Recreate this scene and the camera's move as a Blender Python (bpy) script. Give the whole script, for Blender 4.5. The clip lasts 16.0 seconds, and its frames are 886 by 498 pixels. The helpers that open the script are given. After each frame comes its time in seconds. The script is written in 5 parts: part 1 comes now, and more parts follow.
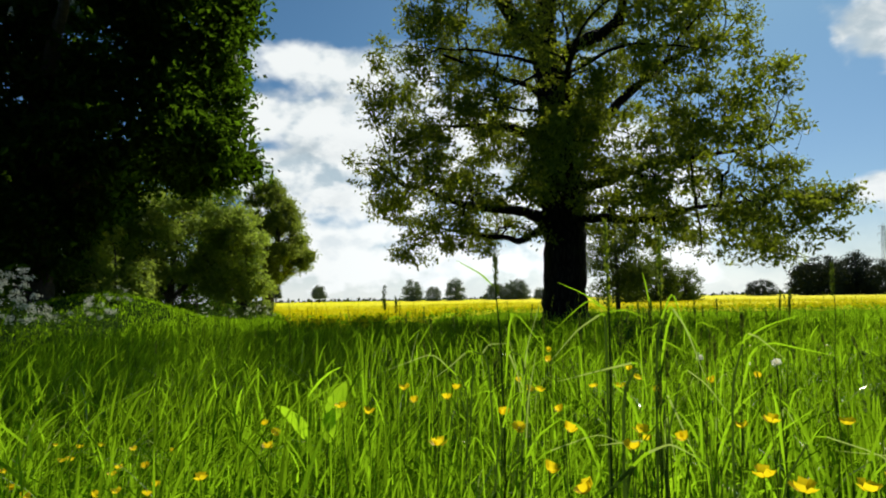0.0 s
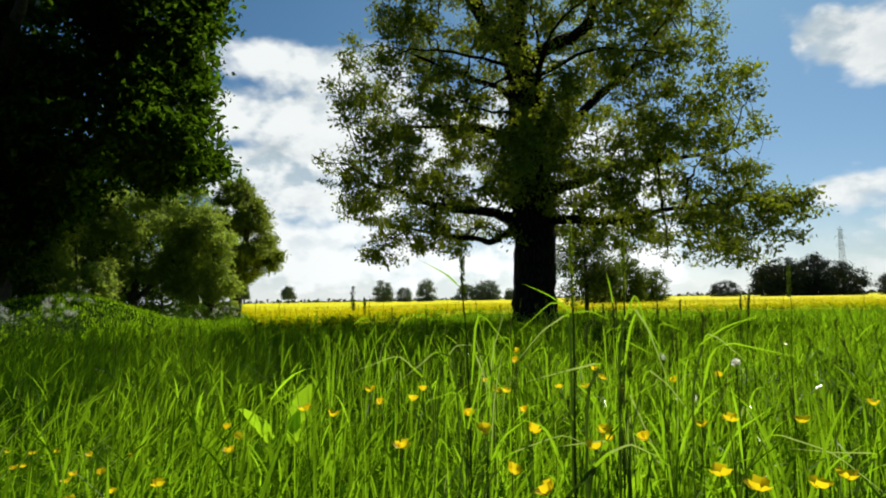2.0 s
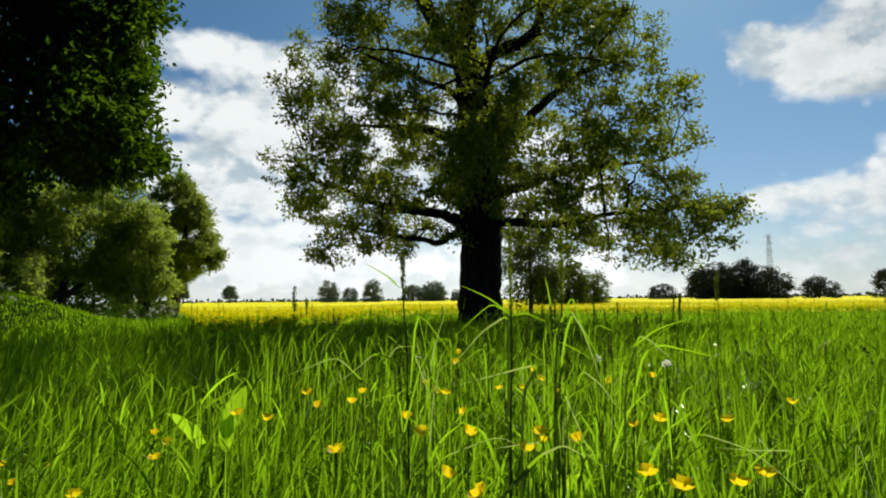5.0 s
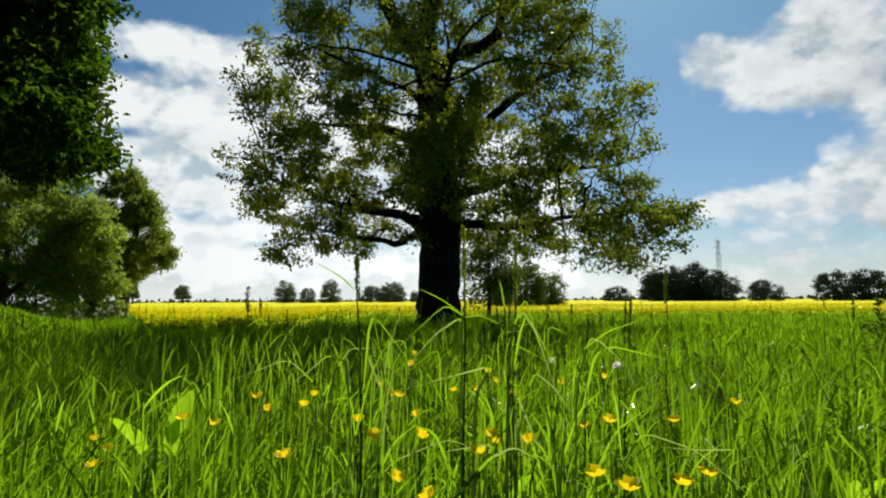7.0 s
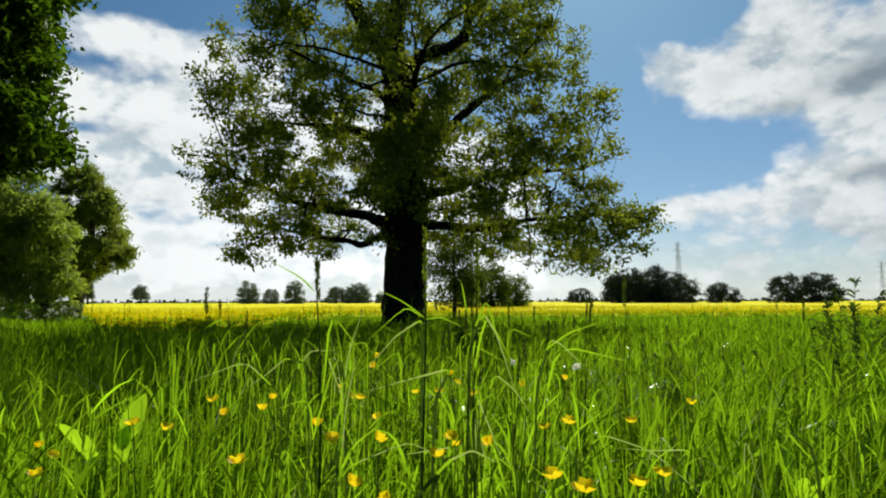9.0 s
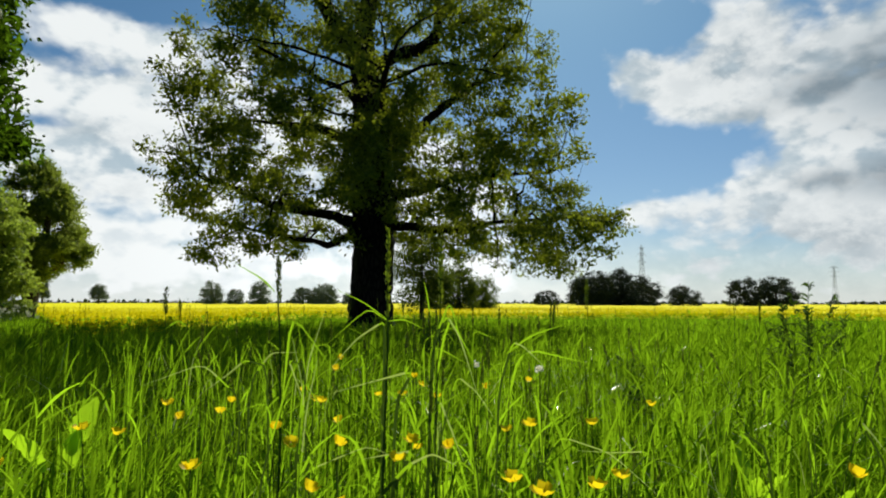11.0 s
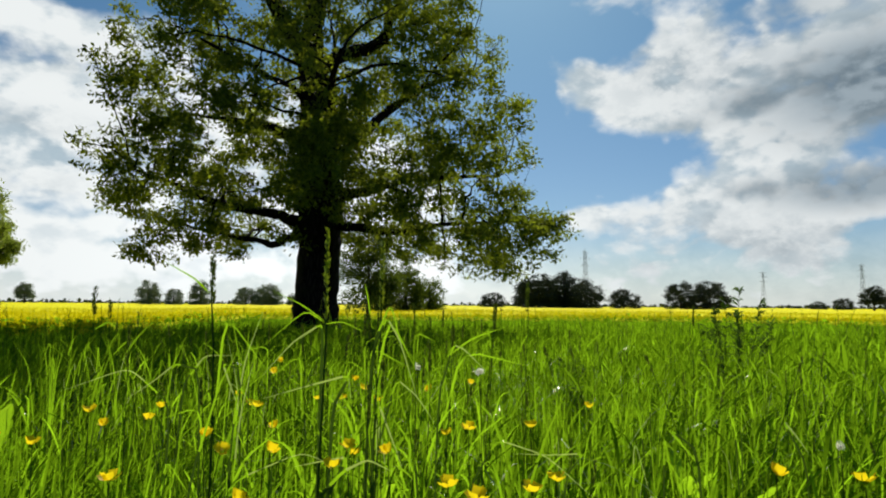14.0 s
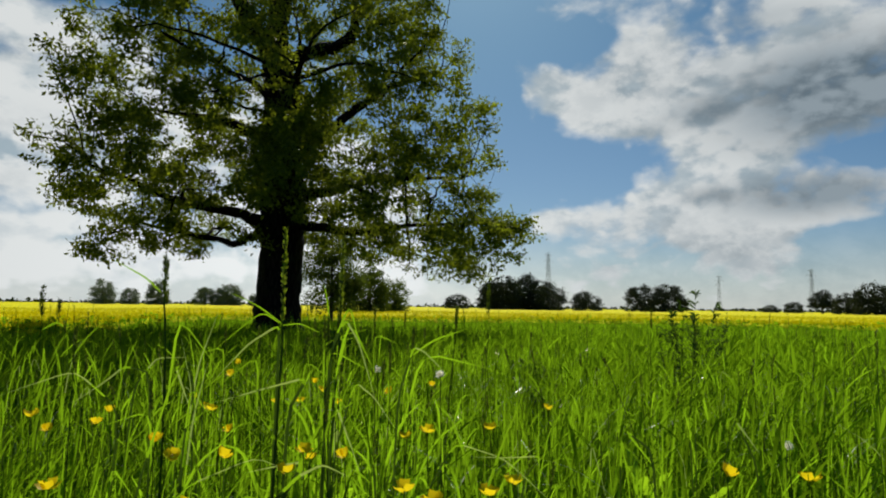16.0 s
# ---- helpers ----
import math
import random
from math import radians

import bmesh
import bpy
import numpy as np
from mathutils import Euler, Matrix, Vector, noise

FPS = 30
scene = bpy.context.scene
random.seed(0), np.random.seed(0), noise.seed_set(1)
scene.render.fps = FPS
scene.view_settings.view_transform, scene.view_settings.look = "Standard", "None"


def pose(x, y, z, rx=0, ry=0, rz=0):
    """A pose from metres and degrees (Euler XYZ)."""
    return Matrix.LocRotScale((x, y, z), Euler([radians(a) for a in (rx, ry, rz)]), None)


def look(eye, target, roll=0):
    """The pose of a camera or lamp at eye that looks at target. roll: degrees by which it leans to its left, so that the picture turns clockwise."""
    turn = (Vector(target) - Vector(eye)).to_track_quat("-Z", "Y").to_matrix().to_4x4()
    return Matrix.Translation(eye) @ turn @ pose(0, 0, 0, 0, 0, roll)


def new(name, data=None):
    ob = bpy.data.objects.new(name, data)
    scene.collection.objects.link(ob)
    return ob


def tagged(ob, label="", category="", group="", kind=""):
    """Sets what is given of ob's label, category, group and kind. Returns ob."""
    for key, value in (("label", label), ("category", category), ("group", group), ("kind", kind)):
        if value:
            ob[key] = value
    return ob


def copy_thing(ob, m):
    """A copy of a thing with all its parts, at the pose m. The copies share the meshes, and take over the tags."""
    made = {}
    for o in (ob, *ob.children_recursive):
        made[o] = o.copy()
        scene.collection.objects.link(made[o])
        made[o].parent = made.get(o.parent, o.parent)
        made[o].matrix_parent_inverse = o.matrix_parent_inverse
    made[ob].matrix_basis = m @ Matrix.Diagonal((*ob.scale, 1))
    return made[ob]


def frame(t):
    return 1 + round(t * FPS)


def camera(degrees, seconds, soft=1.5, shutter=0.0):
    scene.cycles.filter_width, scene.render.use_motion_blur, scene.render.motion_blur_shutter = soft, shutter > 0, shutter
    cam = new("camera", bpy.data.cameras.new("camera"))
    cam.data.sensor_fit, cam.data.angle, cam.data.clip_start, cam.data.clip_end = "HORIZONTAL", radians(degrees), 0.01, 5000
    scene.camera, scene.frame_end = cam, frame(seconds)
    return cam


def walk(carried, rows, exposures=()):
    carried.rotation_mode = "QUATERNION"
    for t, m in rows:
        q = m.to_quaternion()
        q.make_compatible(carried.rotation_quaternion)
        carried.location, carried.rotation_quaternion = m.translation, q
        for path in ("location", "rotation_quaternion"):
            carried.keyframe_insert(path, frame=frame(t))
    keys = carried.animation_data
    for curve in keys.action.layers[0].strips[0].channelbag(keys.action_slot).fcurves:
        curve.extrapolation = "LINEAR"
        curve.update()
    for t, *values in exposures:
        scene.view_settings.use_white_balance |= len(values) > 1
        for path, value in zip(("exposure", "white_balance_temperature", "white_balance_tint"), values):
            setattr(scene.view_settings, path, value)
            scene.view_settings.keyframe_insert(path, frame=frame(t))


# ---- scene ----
cam = camera(73.25, 16.0, 2.0)
PATH = [
    (0.0, pose(0.0000, 0.0000, 0.9500, 94.822, 0.994, 1.650)),
    (0.5, pose(0.0031, 0.0016, 0.9503, 94.821, 1.014, 1.048)),
    (1.0, pose(0.0063, 0.0031, 0.9506, 94.817, 1.040, 0.370)),
    (1.5, pose(0.0094, 0.0047, 0.9509, 94.803, 1.049, -0.282)),
    (2.0, pose(0.0125, 0.0063, 0.9512, 94.841, 1.006, -1.132)),
    (2.5, pose(0.0156, 0.0078, 0.9516, 94.839, 0.969, -1.898)),
    (3.0, pose(0.0188, 0.0094, 0.9519, 94.845, 0.911, -2.763)),
    (3.5, pose(0.0219, 0.0109, 0.9522, 94.851, 0.828, -3.627)),
    (4.0, pose(0.0250, 0.0125, 0.9525, 94.835, 0.758, -4.450)),
    (6.5, pose(0.0406, 0.0203, 0.9541, 94.908, 0.415, -9.191)),
    (7.0, pose(0.0438, 0.0219, 0.9544, 94.919, 0.354, -10.172)),
    (7.5, pose(0.0469, 0.0234, 0.9547, 94.933, 0.309, -11.054)),
    (8.0, pose(0.0500, 0.0250, 0.9550, 94.965, 0.275, -11.888)),
    (8.5, pose(0.0531, 0.0266, 0.9553, 94.994, 0.251, -12.671)),
    (9.0, pose(0.0563, 0.0281, 0.9556, 95.030, 0.205, -13.461)),
    (11.5, pose(0.0719, 0.0359, 0.9572, 95.178, -0.183, -17.445)),
    (12.0, pose(0.0750, 0.0375, 0.9575, 95.189, -0.232, -18.341)),
    (12.5, pose(0.0781, 0.0391, 0.9578, 95.225, -0.271, -19.078)),
    (13.0, pose(0.0813, 0.0406, 0.9581, 95.252, -0.308, -19.948)),
    (13.5, pose(0.0844, 0.0422, 0.9584, 95.293, -0.373, -20.803)),
    (14.0, pose(0.0875, 0.0438, 0.9587, 95.347, -0.450, -21.632)),
    (14.5, pose(0.0906, 0.0453, 0.9591, 95.377, -0.536, -22.389)),
    (15.0, pose(0.0938, 0.0469, 0.9594, 95.426, -0.616, -23.259)),
    (15.5, pose(0.0969, 0.0484, 0.9597, 95.476, -0.694, -24.120)),
    (16.0, pose(0.1000, 0.0500, 0.9600, 95.517, -0.756, -25.052)),
]
walk(cam, PATH, [(0.0, 0.15), (6.0, 0.11), (14.5, 0.06), (15.0, 0.0), (15.5, -0.10), (16.0, -0.24)])

# ---- sky, sun, exposure ----
SUN_AZ, SUN_EL = 27.0, 42.0          # degrees to the right of +y, and above the ground
scene.view_settings.exposure = 0.0


class Nodes:
    """Short names for building a node tree."""

    def __init__(self, tree):
        self.tree = tree
        tree.nodes.clear()

    def add(self, kind, inputs=None):
        n = self.tree.nodes.new(kind)
        for k, v in (inputs or {}).items():
            self.put(n.inputs[k], v)
        return n

    def put(self, socket, v):
        if isinstance(v, bpy.types.NodeSocket):
            self.tree.links.new(v, socket)
        elif isinstance(v, bpy.types.Node):
            self.tree.links.new(v.outputs[0], socket)
        else:
            socket.default_value = v

    def math(self, op, a, b=0.0, c=0.0, clamp=False):
        n = self.add("ShaderNodeMath", {0: a, 1: b, 2: c})
        n.operation, n.use_clamp = op, clamp
        return n.outputs[0]

    def noise(self, vec, scale, detail=4.0, rough=0.5, distortion=0.0):
        return self.add("ShaderNodeTexNoise", {"Vector": vec, "Scale": scale, "Detail": detail, "Roughness": rough, "Distortion": distortion}).outputs[0]

    def ramp(self, fac, stops):
        n = self.add("ShaderNodeValToRGB", {0: fac})
        while len(n.color_ramp.elements) < len(stops):
            n.color_ramp.elements.new(0.5)
        for e, (p, c) in zip(n.color_ramp.elements, stops):
            e.position, e.color = p, (*c, 1.0)
        return n.outputs[0]

    def remap(self, v, a, b, lo=0.0, hi=1.0):
        n = self.add("ShaderNodeMapRange", {0: v, 1: a, 2: b, 3: lo, 4: hi})
        n.interpolation_type = "SMOOTHSTEP"
        return n.outputs[0]

    def mix(self, fac, a, b, kind="MIX"):
        n = self.add("ShaderNodeMix")
        n.data_type, n.blend_type = "RGBA", kind
        self.put(n.inputs[0], fac), self.put(n.inputs[6], a), self.put(n.inputs[7], b)
        return n.outputs[2]


def build_sky():
    world = bpy.data.worlds.new("sky")
    scene.world = world
    world.use_nodes = True
    g = Nodes(world.node_tree)
    vec = g.add("ShaderNodeTexCoord").outputs["Generated"]
    x, y, z = g.add("ShaderNodeSeparateXYZ", {0: vec}).outputs
    az = g.math("MULTIPLY", g.math("ARCTAN2", g.math("MULTIPLY", x, -1.0), y), 57.2958)
    el = g.math("MULTIPLY", g.math("ARCSINE", z), 57.2958)
    # heaped clouds, flattened a little
    heap = g.add("ShaderNodeMapping", {"Vector": vec, "Scale": (1.0, 1.0, 1.55)}).outputs[0]

    def billow(v):
        """Cauliflower-like heaps: soft cells on soft cells, roughened by noise."""
        bumpy = g.add("ShaderNodeVectorMath", {0: v, 1: g.add("ShaderNodeVectorMath", {0: g.add("ShaderNodeTexNoise", {"Vector": v, "Scale": 9.0, "Detail": 4.0}).outputs[1], 1: (0.10, 0.10, 0.10)})})
        bumpy.inputs[1].links[0].from_node.operation = "MULTIPLY"
        value = g.math("MULTIPLY_ADD", g.noise(v, 6.0, 9.0, 0.55, 0.1), 0.62, -0.03)
        for scale, share in ((8.0, 0.22), (19.0, 0.16), (44.0, 0.08)):
            cell = g.add("ShaderNodeTexVoronoi", {"Vector": bumpy.outputs[0], "Scale": scale})
            cell.feature = "SMOOTH_F1"
            cell.inputs["Smoothness"].default_value = 0.7
            value = g.math("MULTIPLY_ADD", cell.outputs[0], -share, g.math("ADD", value, share * 0.95))
        return value

    puffs = billow(heap)
    toward = (0.030 * math.sin(radians(SUN_AZ)), 0.030 * math.cos(radians(SUN_AZ)), 0.045)
    sunward = g.add("ShaderNodeVectorMath", {0: heap, 1: toward}).outputs[0]
    relief = g.math("SUBTRACT", puffs, billow(sunward))
    wide = g.noise(heap, 2.2, 3.0, 0.5)
    def spot(a, e, wa, we, fall=-0.8):
        """A soft oval in the sky: direction and half widths in degrees."""
        da = g.math("DIVIDE", g.math("SUBTRACT", az, a), wa)
        de = g.math("DIVIDE", g.math("SUBTRACT", el, e), we)
        r2 = g.math("ADD", g.math("MULTIPLY", da, da), g.math("MULTIPLY", de, de))
        return g.math("POWER", 2.71828, g.math("MULTIPLY", r2, fall))

    # cloud banks: direction, half widths, weight
    banks = [(12, 21.9, 8.5, 1.8, 0.34), (13, 16.6, 9, 1.7, 0.34), (13, 11.6, 10, 2.0, 0.36), (12, 3.5, 16, 2.8, 0.34), (12, 13, 11, 8, 0.16), (-3, 13, 12, 9, 0.34), (-15, 8, 7, 7, 0.40),
             (-31.0, 22.4, 2.2, 1.5, 0.38), (-35.0, 20.6, 3.0, 2.4, 0.36), (-39, 27.6, 6.5, 1.7, 0.38), (-41.5, 18.2, 4.8, 3.4, 0.42), (-53, 21, 11, 6.5, 0.52), (-51, 14.5, 4.5, 2.4, 0.36),
             (-53, 9.5, 9.0, 4.6, 0.44), (-47, 7.5, 6.0, 4.2, 0.32), (-35.2, 8.2, 2.4, 1.2, 0.36), (-36, 2, 24, 2.4, 0.14)]
    # blue gaps between them
    gaps = [(12, 29, 16, 4.0, -0.36), (17.2, 19.9, 2.4, 0.6, -0.12), (9, 19.0, 3.0, 0.5, -0.14), (17.0, 14.3, 2.6, 0.5, -0.12), (11.0, 7.4, 3.4, 0.6, -0.12), (-27.5, 18, 4.0, 9.0, -0.42),
            (-37.5, 13.2, 6.4, 2.2, -0.46), (-37.6, 24.3, 3.0, 1.0, -0.48), (-60.8, 12.6, 2.4, 0.9, -0.44), (-59, 5.8, 4.5, 1.0, -0.26)]
    total = g.math("ADD", g.math("MULTIPLY_ADD", wide, 0.5, -0.25), g.math("MULTIPLY_ADD", puffs, 1.5, -0.25))
    for a, e, wa, we, k in banks + gaps:
        total = g.math("MULTIPLY_ADD", spot(a, e, wa, we), k, total)
    mask = g.remap(total, 0.61, 0.87)
    # sides turned from the sun and thick bellies turn grey
    thick = g.remap(total, 0.70, 1.2)
    mottle = g.noise(heap, 24.0, 7.0, 0.62)
    shade = g.math("MULTIPLY", g.remap(g.math("MULTIPLY_ADD", mottle, -0.26, g.math("MULTIPLY_ADD", relief, 1.15, 0.158)), 0.09, -0.09), g.remap(el, 3.0, 11.0, 0.35, 1.0))
    dark = spot(-58.5, 17.6, 8.5, 4.2, -0.9)
    for a, e, wa, we, k in [(-50.4, 17.3, 4.6, 1.7, 0.75), (-57, 9.6, 6.5, 1.9, 0.9), (-50, 9.9, 3.0, 1.1, 0.6), (-44.5, 16.0, 3.5, 1.0, 0.35), (-54, 24, 6, 1.4, 0.4)]:
        dark = g.math("MAXIMUM", dark, g.math("MULTIPLY", spot(a, e, wa, we, -0.9), k))
    dim = g.math("MAXIMUM", spot(-53, 5.0, 16, 5.0, -0.9), spot(-47, 20.5, 11, 5.5, -0.9))
    layers = spot(13, 14.2, 8, 0.9, -0.9)
    for e, k in ((19.2, 0.9), (9.4, 0.8)):
        layers = g.math("MAXIMUM", layers, g.math("MULTIPLY", spot(13, e, 8, 0.9, -0.9), k))
    belly = g.math("MULTIPLY", dark, g.remap(g.math("MULTIPLY_ADD", mottle, 0.5, puffs), 0.44, 0.84, 0.82, 1.25))
    belly = g.math("MINIMUM", belly, 0.95)
    belly = g.math("MAXIMUM", belly, g.math("MULTIPLY", dim, g.remap(mottle, 0.35, 0.65, 0.18, 0.52)))
    belly = g.math("MAXIMUM", belly, g.math("MULTIPLY", layers, g.remap(mottle, 0.35, 0.65, 0.05, 0.34)))
    cloud = g.mix(g.math("MULTIPLY", shade, g.math("MULTIPLY_ADD", thick, 0.3, 0.7)), (0.95, 0.99, 0.99, 1), (0.46, 0.58, 0.66, 1))
    cloud = g.mix(belly, cloud, g.mix(g.remap(g.math("MULTIPLY_ADD", relief, 2.0, mottle), 0.30, 0.75), (0.14, 0.20, 0.25, 1), (0.33, 0.41, 0.47, 1)))
    haze = g.math("MULTIPLY", g.remap(el, 9.0, 0.0, 0.0, 0.75), g.remap(az, -48.0, -22.0, 0.85, 1.0))
    sky = g.add("ShaderNodeTexSky")
    sky.sky_type, sky.sun_disc, sky.sun_elevation, sky.sun_rotation = "NISHITA", False, radians(SUN_EL), radians(SUN_AZ)
    sky.altitude, sky.air_density, sky.dust_density, sky.ozone_density = 50.0, 1.0, 0.6, 1.6
    tone = g.mix(g.remap(el, 5.0, 26.0), (0.66, 0.87, 1.03, 1), (0.52, 0.84, 0.98, 1))
    deep = g.mix(1.0, sky.outputs[0], tone, "MULTIPLY")
    blue = g.add("ShaderNodeBackground", {0: deep, 1: 0.064})
    # thin bright cloud low down beneath the sun's side of the sky
    low = g.math("POWER", 2.71828, g.math("MULTIPLY", g.math("ADD", g.math("POWER", g.math("ABSOLUTE", g.math("DIVIDE", g.math("ADD", az, 12.0), 20.0)), 2.0),
                                                            g.math("POWER", g.math("ABSOLUTE", g.math("DIVIDE", g.math("SUBTRACT", el, 4.0), 9.0)), 2.0)), -1.0))
    white = g.add("ShaderNodeBackground", {0: cloud, 1: g.math("MULTIPLY_ADD", low, 0.20, 0.85)})
    both = g.add("ShaderNodeMixShader", {0: g.math("MAXIMUM", mask, haze), 1: blue.outputs[0], 2: white.outputs[0]})
    g.add("ShaderNodeOutputWorld", {0: both.outputs[0]})


build_sky()
sun = new("sun", bpy.data.lights.new("sun", "SUN"))
sun.data.energy, sun.data.angle, sun.data.color = 5.0, radians(0.6), (1.0, 0.95, 0.86)
sun.matrix_world = look((0, 0, 60), (-math.sin(radians(SUN_AZ)) * 10, -math.cos(radians(SUN_AZ)) * 10, 60 - 10 * math.tan(radians(SUN_EL))))


# ---- materials ----
def material(name):
    m = bpy.data.materials.new(name)
    m.use_nodes = True
    return m, Nodes(m.node_tree)


def finish(g, shader):
    g.add("ShaderNodeOutputMaterial", {"Surface": shader})


def leafy(name, low, mid, high, glow, share=0.45, rough=0.42, patch=0.6, gloss=0.35, uneven=1.1, vary=0.82):
    """Thin living leaf: reflects, shines a little and lets light through. low, mid, high: colours from leaf to leaf."""
    m, g = material(name)
    island = g.add("ShaderNodeNewGeometry").outputs["Random Per Island"]
    pos = g.add("ShaderNodeNewGeometry").outputs["Position"]
    big = g.noise(pos, patch, 3.0)
    fac = g.math("ADD", g.math("MULTIPLY", island, 0.6), g.math("MULTIPLY_ADD", big, uneven, 0.24 - uneven * 0.5), clamp=True)
    base = g.ramp(fac, [(0.0, low), (0.5, mid), (1.0, high)])
    streak = g.math("MULTIPLY_ADD", g.noise(pos, 16.0, 2.0), 0.9, g.math("MULTIPLY_ADD", g.noise(pos, 70.0, 2.0), 0.5, -0.2))
    base = g.mix(g.math("MULTIPLY", streak, 0.45, clamp=True), base, low + (1,))
    thin = g.mix(g.math("POWER", g.math("FRACT", g.math("MULTIPLY", island, 7.31)), 0.7), glow + (1,), tuple(c * (1 - vary) for c in glow) + (1,))
    thin = g.mix(g.math("MULTIPLY", g.math("MULTIPLY_ADD", fac, -0.9, 0.75, clamp=True), vary), thin, tuple(c * 0.25 for c in glow) + (1,))
    thin = g.mix(g.math("MULTIPLY", streak, 0.35, clamp=True), thin, tuple(c * 0.45 for c in glow) + (1,))
    body = g.add("ShaderNodeBsdfPrincipled", {"Base Color": base, "Roughness": rough, "Specular IOR Level": gloss})
    through_light = g.add("ShaderNodeBsdfTranslucent", {"Color": thin})
    finish(g, g.add("ShaderNodeMixShader", {0: share, 1: body.outputs[0], 2: through_light.outputs[0]}).outputs[0])
    return m


def plain(name, a, b, scale, rough=0.8, bump=0.0, detail=5.0):
    """Opaque surface that varies between two colours at two scales, with fine relief."""
    m, g = material(name)
    pos = g.add("ShaderNodeTexCoord").outputs["Object"]
    n1, n2 = g.noise(pos, scale, detail, 0.6), g.noise(pos, scale * 6.3, 3.0)
    fac = g.remap(g.math("MULTIPLY_ADD", n2, 0.4, g.math("MULTIPLY", n1, 0.7)), 0.38, 0.72)
    body = g.add("ShaderNodeBsdfPrincipled", {"Base Color": g.mix(fac, a + (1,), b + (1,)), "Roughness": rough})
    if bump:
        g.put(body.inputs["Normal"], g.add("ShaderNodeBump", {"Height": n2, "Strength": bump, "Distance": 0.05}).outputs[0])
    finish(g, body.outputs[0])
    return m


def bark_material():
    m, g = material("oak_bark")
    pos = g.add("ShaderNodeTexCoord").outputs["Object"]
    long = g.add("ShaderNodeMapping", {"Vector": pos, "Scale": (1.0, 1.0, 0.22)}).outputs[0]
    cells = g.add("ShaderNodeTexVoronoi", {"Vector": long, "Scale": 9.0})
    cells.feature = "DISTANCE_TO_EDGE"
    cracks = cells.outputs[0]
    moss = g.noise(pos, 1.4, 4.0)
    grain = g.noise(long, 30.0, 4.0)
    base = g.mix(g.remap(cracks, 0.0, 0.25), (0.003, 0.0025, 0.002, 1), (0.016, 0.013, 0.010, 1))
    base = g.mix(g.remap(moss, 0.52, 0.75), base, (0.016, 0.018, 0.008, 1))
    high = g.math("MULTIPLY_ADD", grain, 0.3, cracks)
    body = g.add("ShaderNodeBsdfPrincipled", {"Base Color": base, "Roughness": 0.9, "Specular IOR Level": 0.1})
    g.put(body.inputs["Normal"], g.add("ShaderNodeBump", {"Height": high, "Strength": 0.9, "Distance": 0.06}).outputs[0])
    finish(g, body.outputs[0])
    return m


def ground_material():
    m, g = material("meadow_soil")
    pos = g.add("ShaderNodeNewGeometry").outputs["Position"]
    n1, n2 = g.noise(pos, 0.25, 5.0), g.noise(pos, 7.0, 5.0)
    base = g.mix(g.remap(n2, 0.35, 0.7), (0.010, 0.022, 0.003, 1), (0.026, 0.056, 0.006, 1))
    base = g.mix(g.remap(n1, 0.5, 0.75), base, (0.035, 0.060, 0.010, 1))
    body = g.add("ShaderNodeBsdfPrincipled", {"Base Color": base, "Roughness": 0.95, "Specular IOR Level": 0.0})
    g.put(body.inputs["Normal"], g.add("ShaderNodeBump", {"Height": n2, "Strength": 0.6, "Distance": 0.1}).outputs[0])
    finish(g, body.outputs[0])
    return m


def field_material():
    m, g = material("flowering_canopy")
    pos = g.add("ShaderNodeNewGeometry").outputs["Position"]
    n1, n2 = g.noise(pos, 0.12, 4.0), g.noise(pos, 5.0, 6.0)
    base = g.mix(g.remap(n2, 0.36, 0.58), (0.57, 0.54, 0.005, 1), (0.80, 0.75, 0.003, 1))
    base = g.mix(g.remap(n1, 0.5, 0.8, 0.0, 0.3), base, (0.40, 0.36, 0.01, 1))
    body = g.add("ShaderNodeBsdfPrincipled", {"Base Color": base, "Roughness": 0.9, "Specular IOR Level": 0.05})
    g.put(body.inputs["Normal"], g.add("ShaderNodeBump", {"Height": n2, "Strength": 0.8, "Distance": 0.15}).outputs[0])
    finish(g, body.outputs[0])
    return m


GRASS = leafy("grass_blade", (0.012, 0.040, 0.002), (0.038, 0.110, 0.003), (0.12, 0.24, 0.008), (0.55, 1.0, 0.020), 0.57, 0.5, 2.2, 0.0, 2.1, 0.74)
# pale, shiny blade colour that stands in for glints on bent grass
GRASS_GLINT = leafy("glint_blade", (0.15, 0.23, 0.04), (0.26, 0.34, 0.09), (0.42, 0.50, 0.18), (0.65, 0.85, 0.16), 0.38, 0.3, gloss=0.7, vary=0.3)
SEED = leafy("seed_head", (0.030, 0.055, 0.010), (0.06, 0.10, 0.016), (0.11, 0.16, 0.03), (0.30, 0.42, 0.03), 0.4, 0.6, gloss=0.1)
SEED_BRIGHT = leafy("fresh_seed_head", (0.06, 0.11, 0.012), (0.12, 0.19, 0.024), (0.20, 0.27, 0.04), (0.65, 0.85, 0.04), 0.5, 0.6, gloss=0.1)
STEM = leafy("green_stem", (0.020, 0.045, 0.006), (0.035, 0.075, 0.008), (0.06, 0.11, 0.014), (0.14, 0.26, 0.02), 0.25, 0.6, gloss=0.1)
DOCK = leafy("dock_leaf", (0.09, 0.20, 0.012), (0.13, 0.28, 0.015), (0.17, 0.34, 0.02), (0.56, 0.95, 0.02), 0.55, 0.45, gloss=0.2, vary=0.3)
PETAL = leafy("buttercup_petal", (0.86, 0.58, 0.004), (0.90, 0.66, 0.006), (0.92, 0.72, 0.010), (1.0, 0.78, 0.010), 0.68, 0.4, gloss=0.15, vary=0.1)
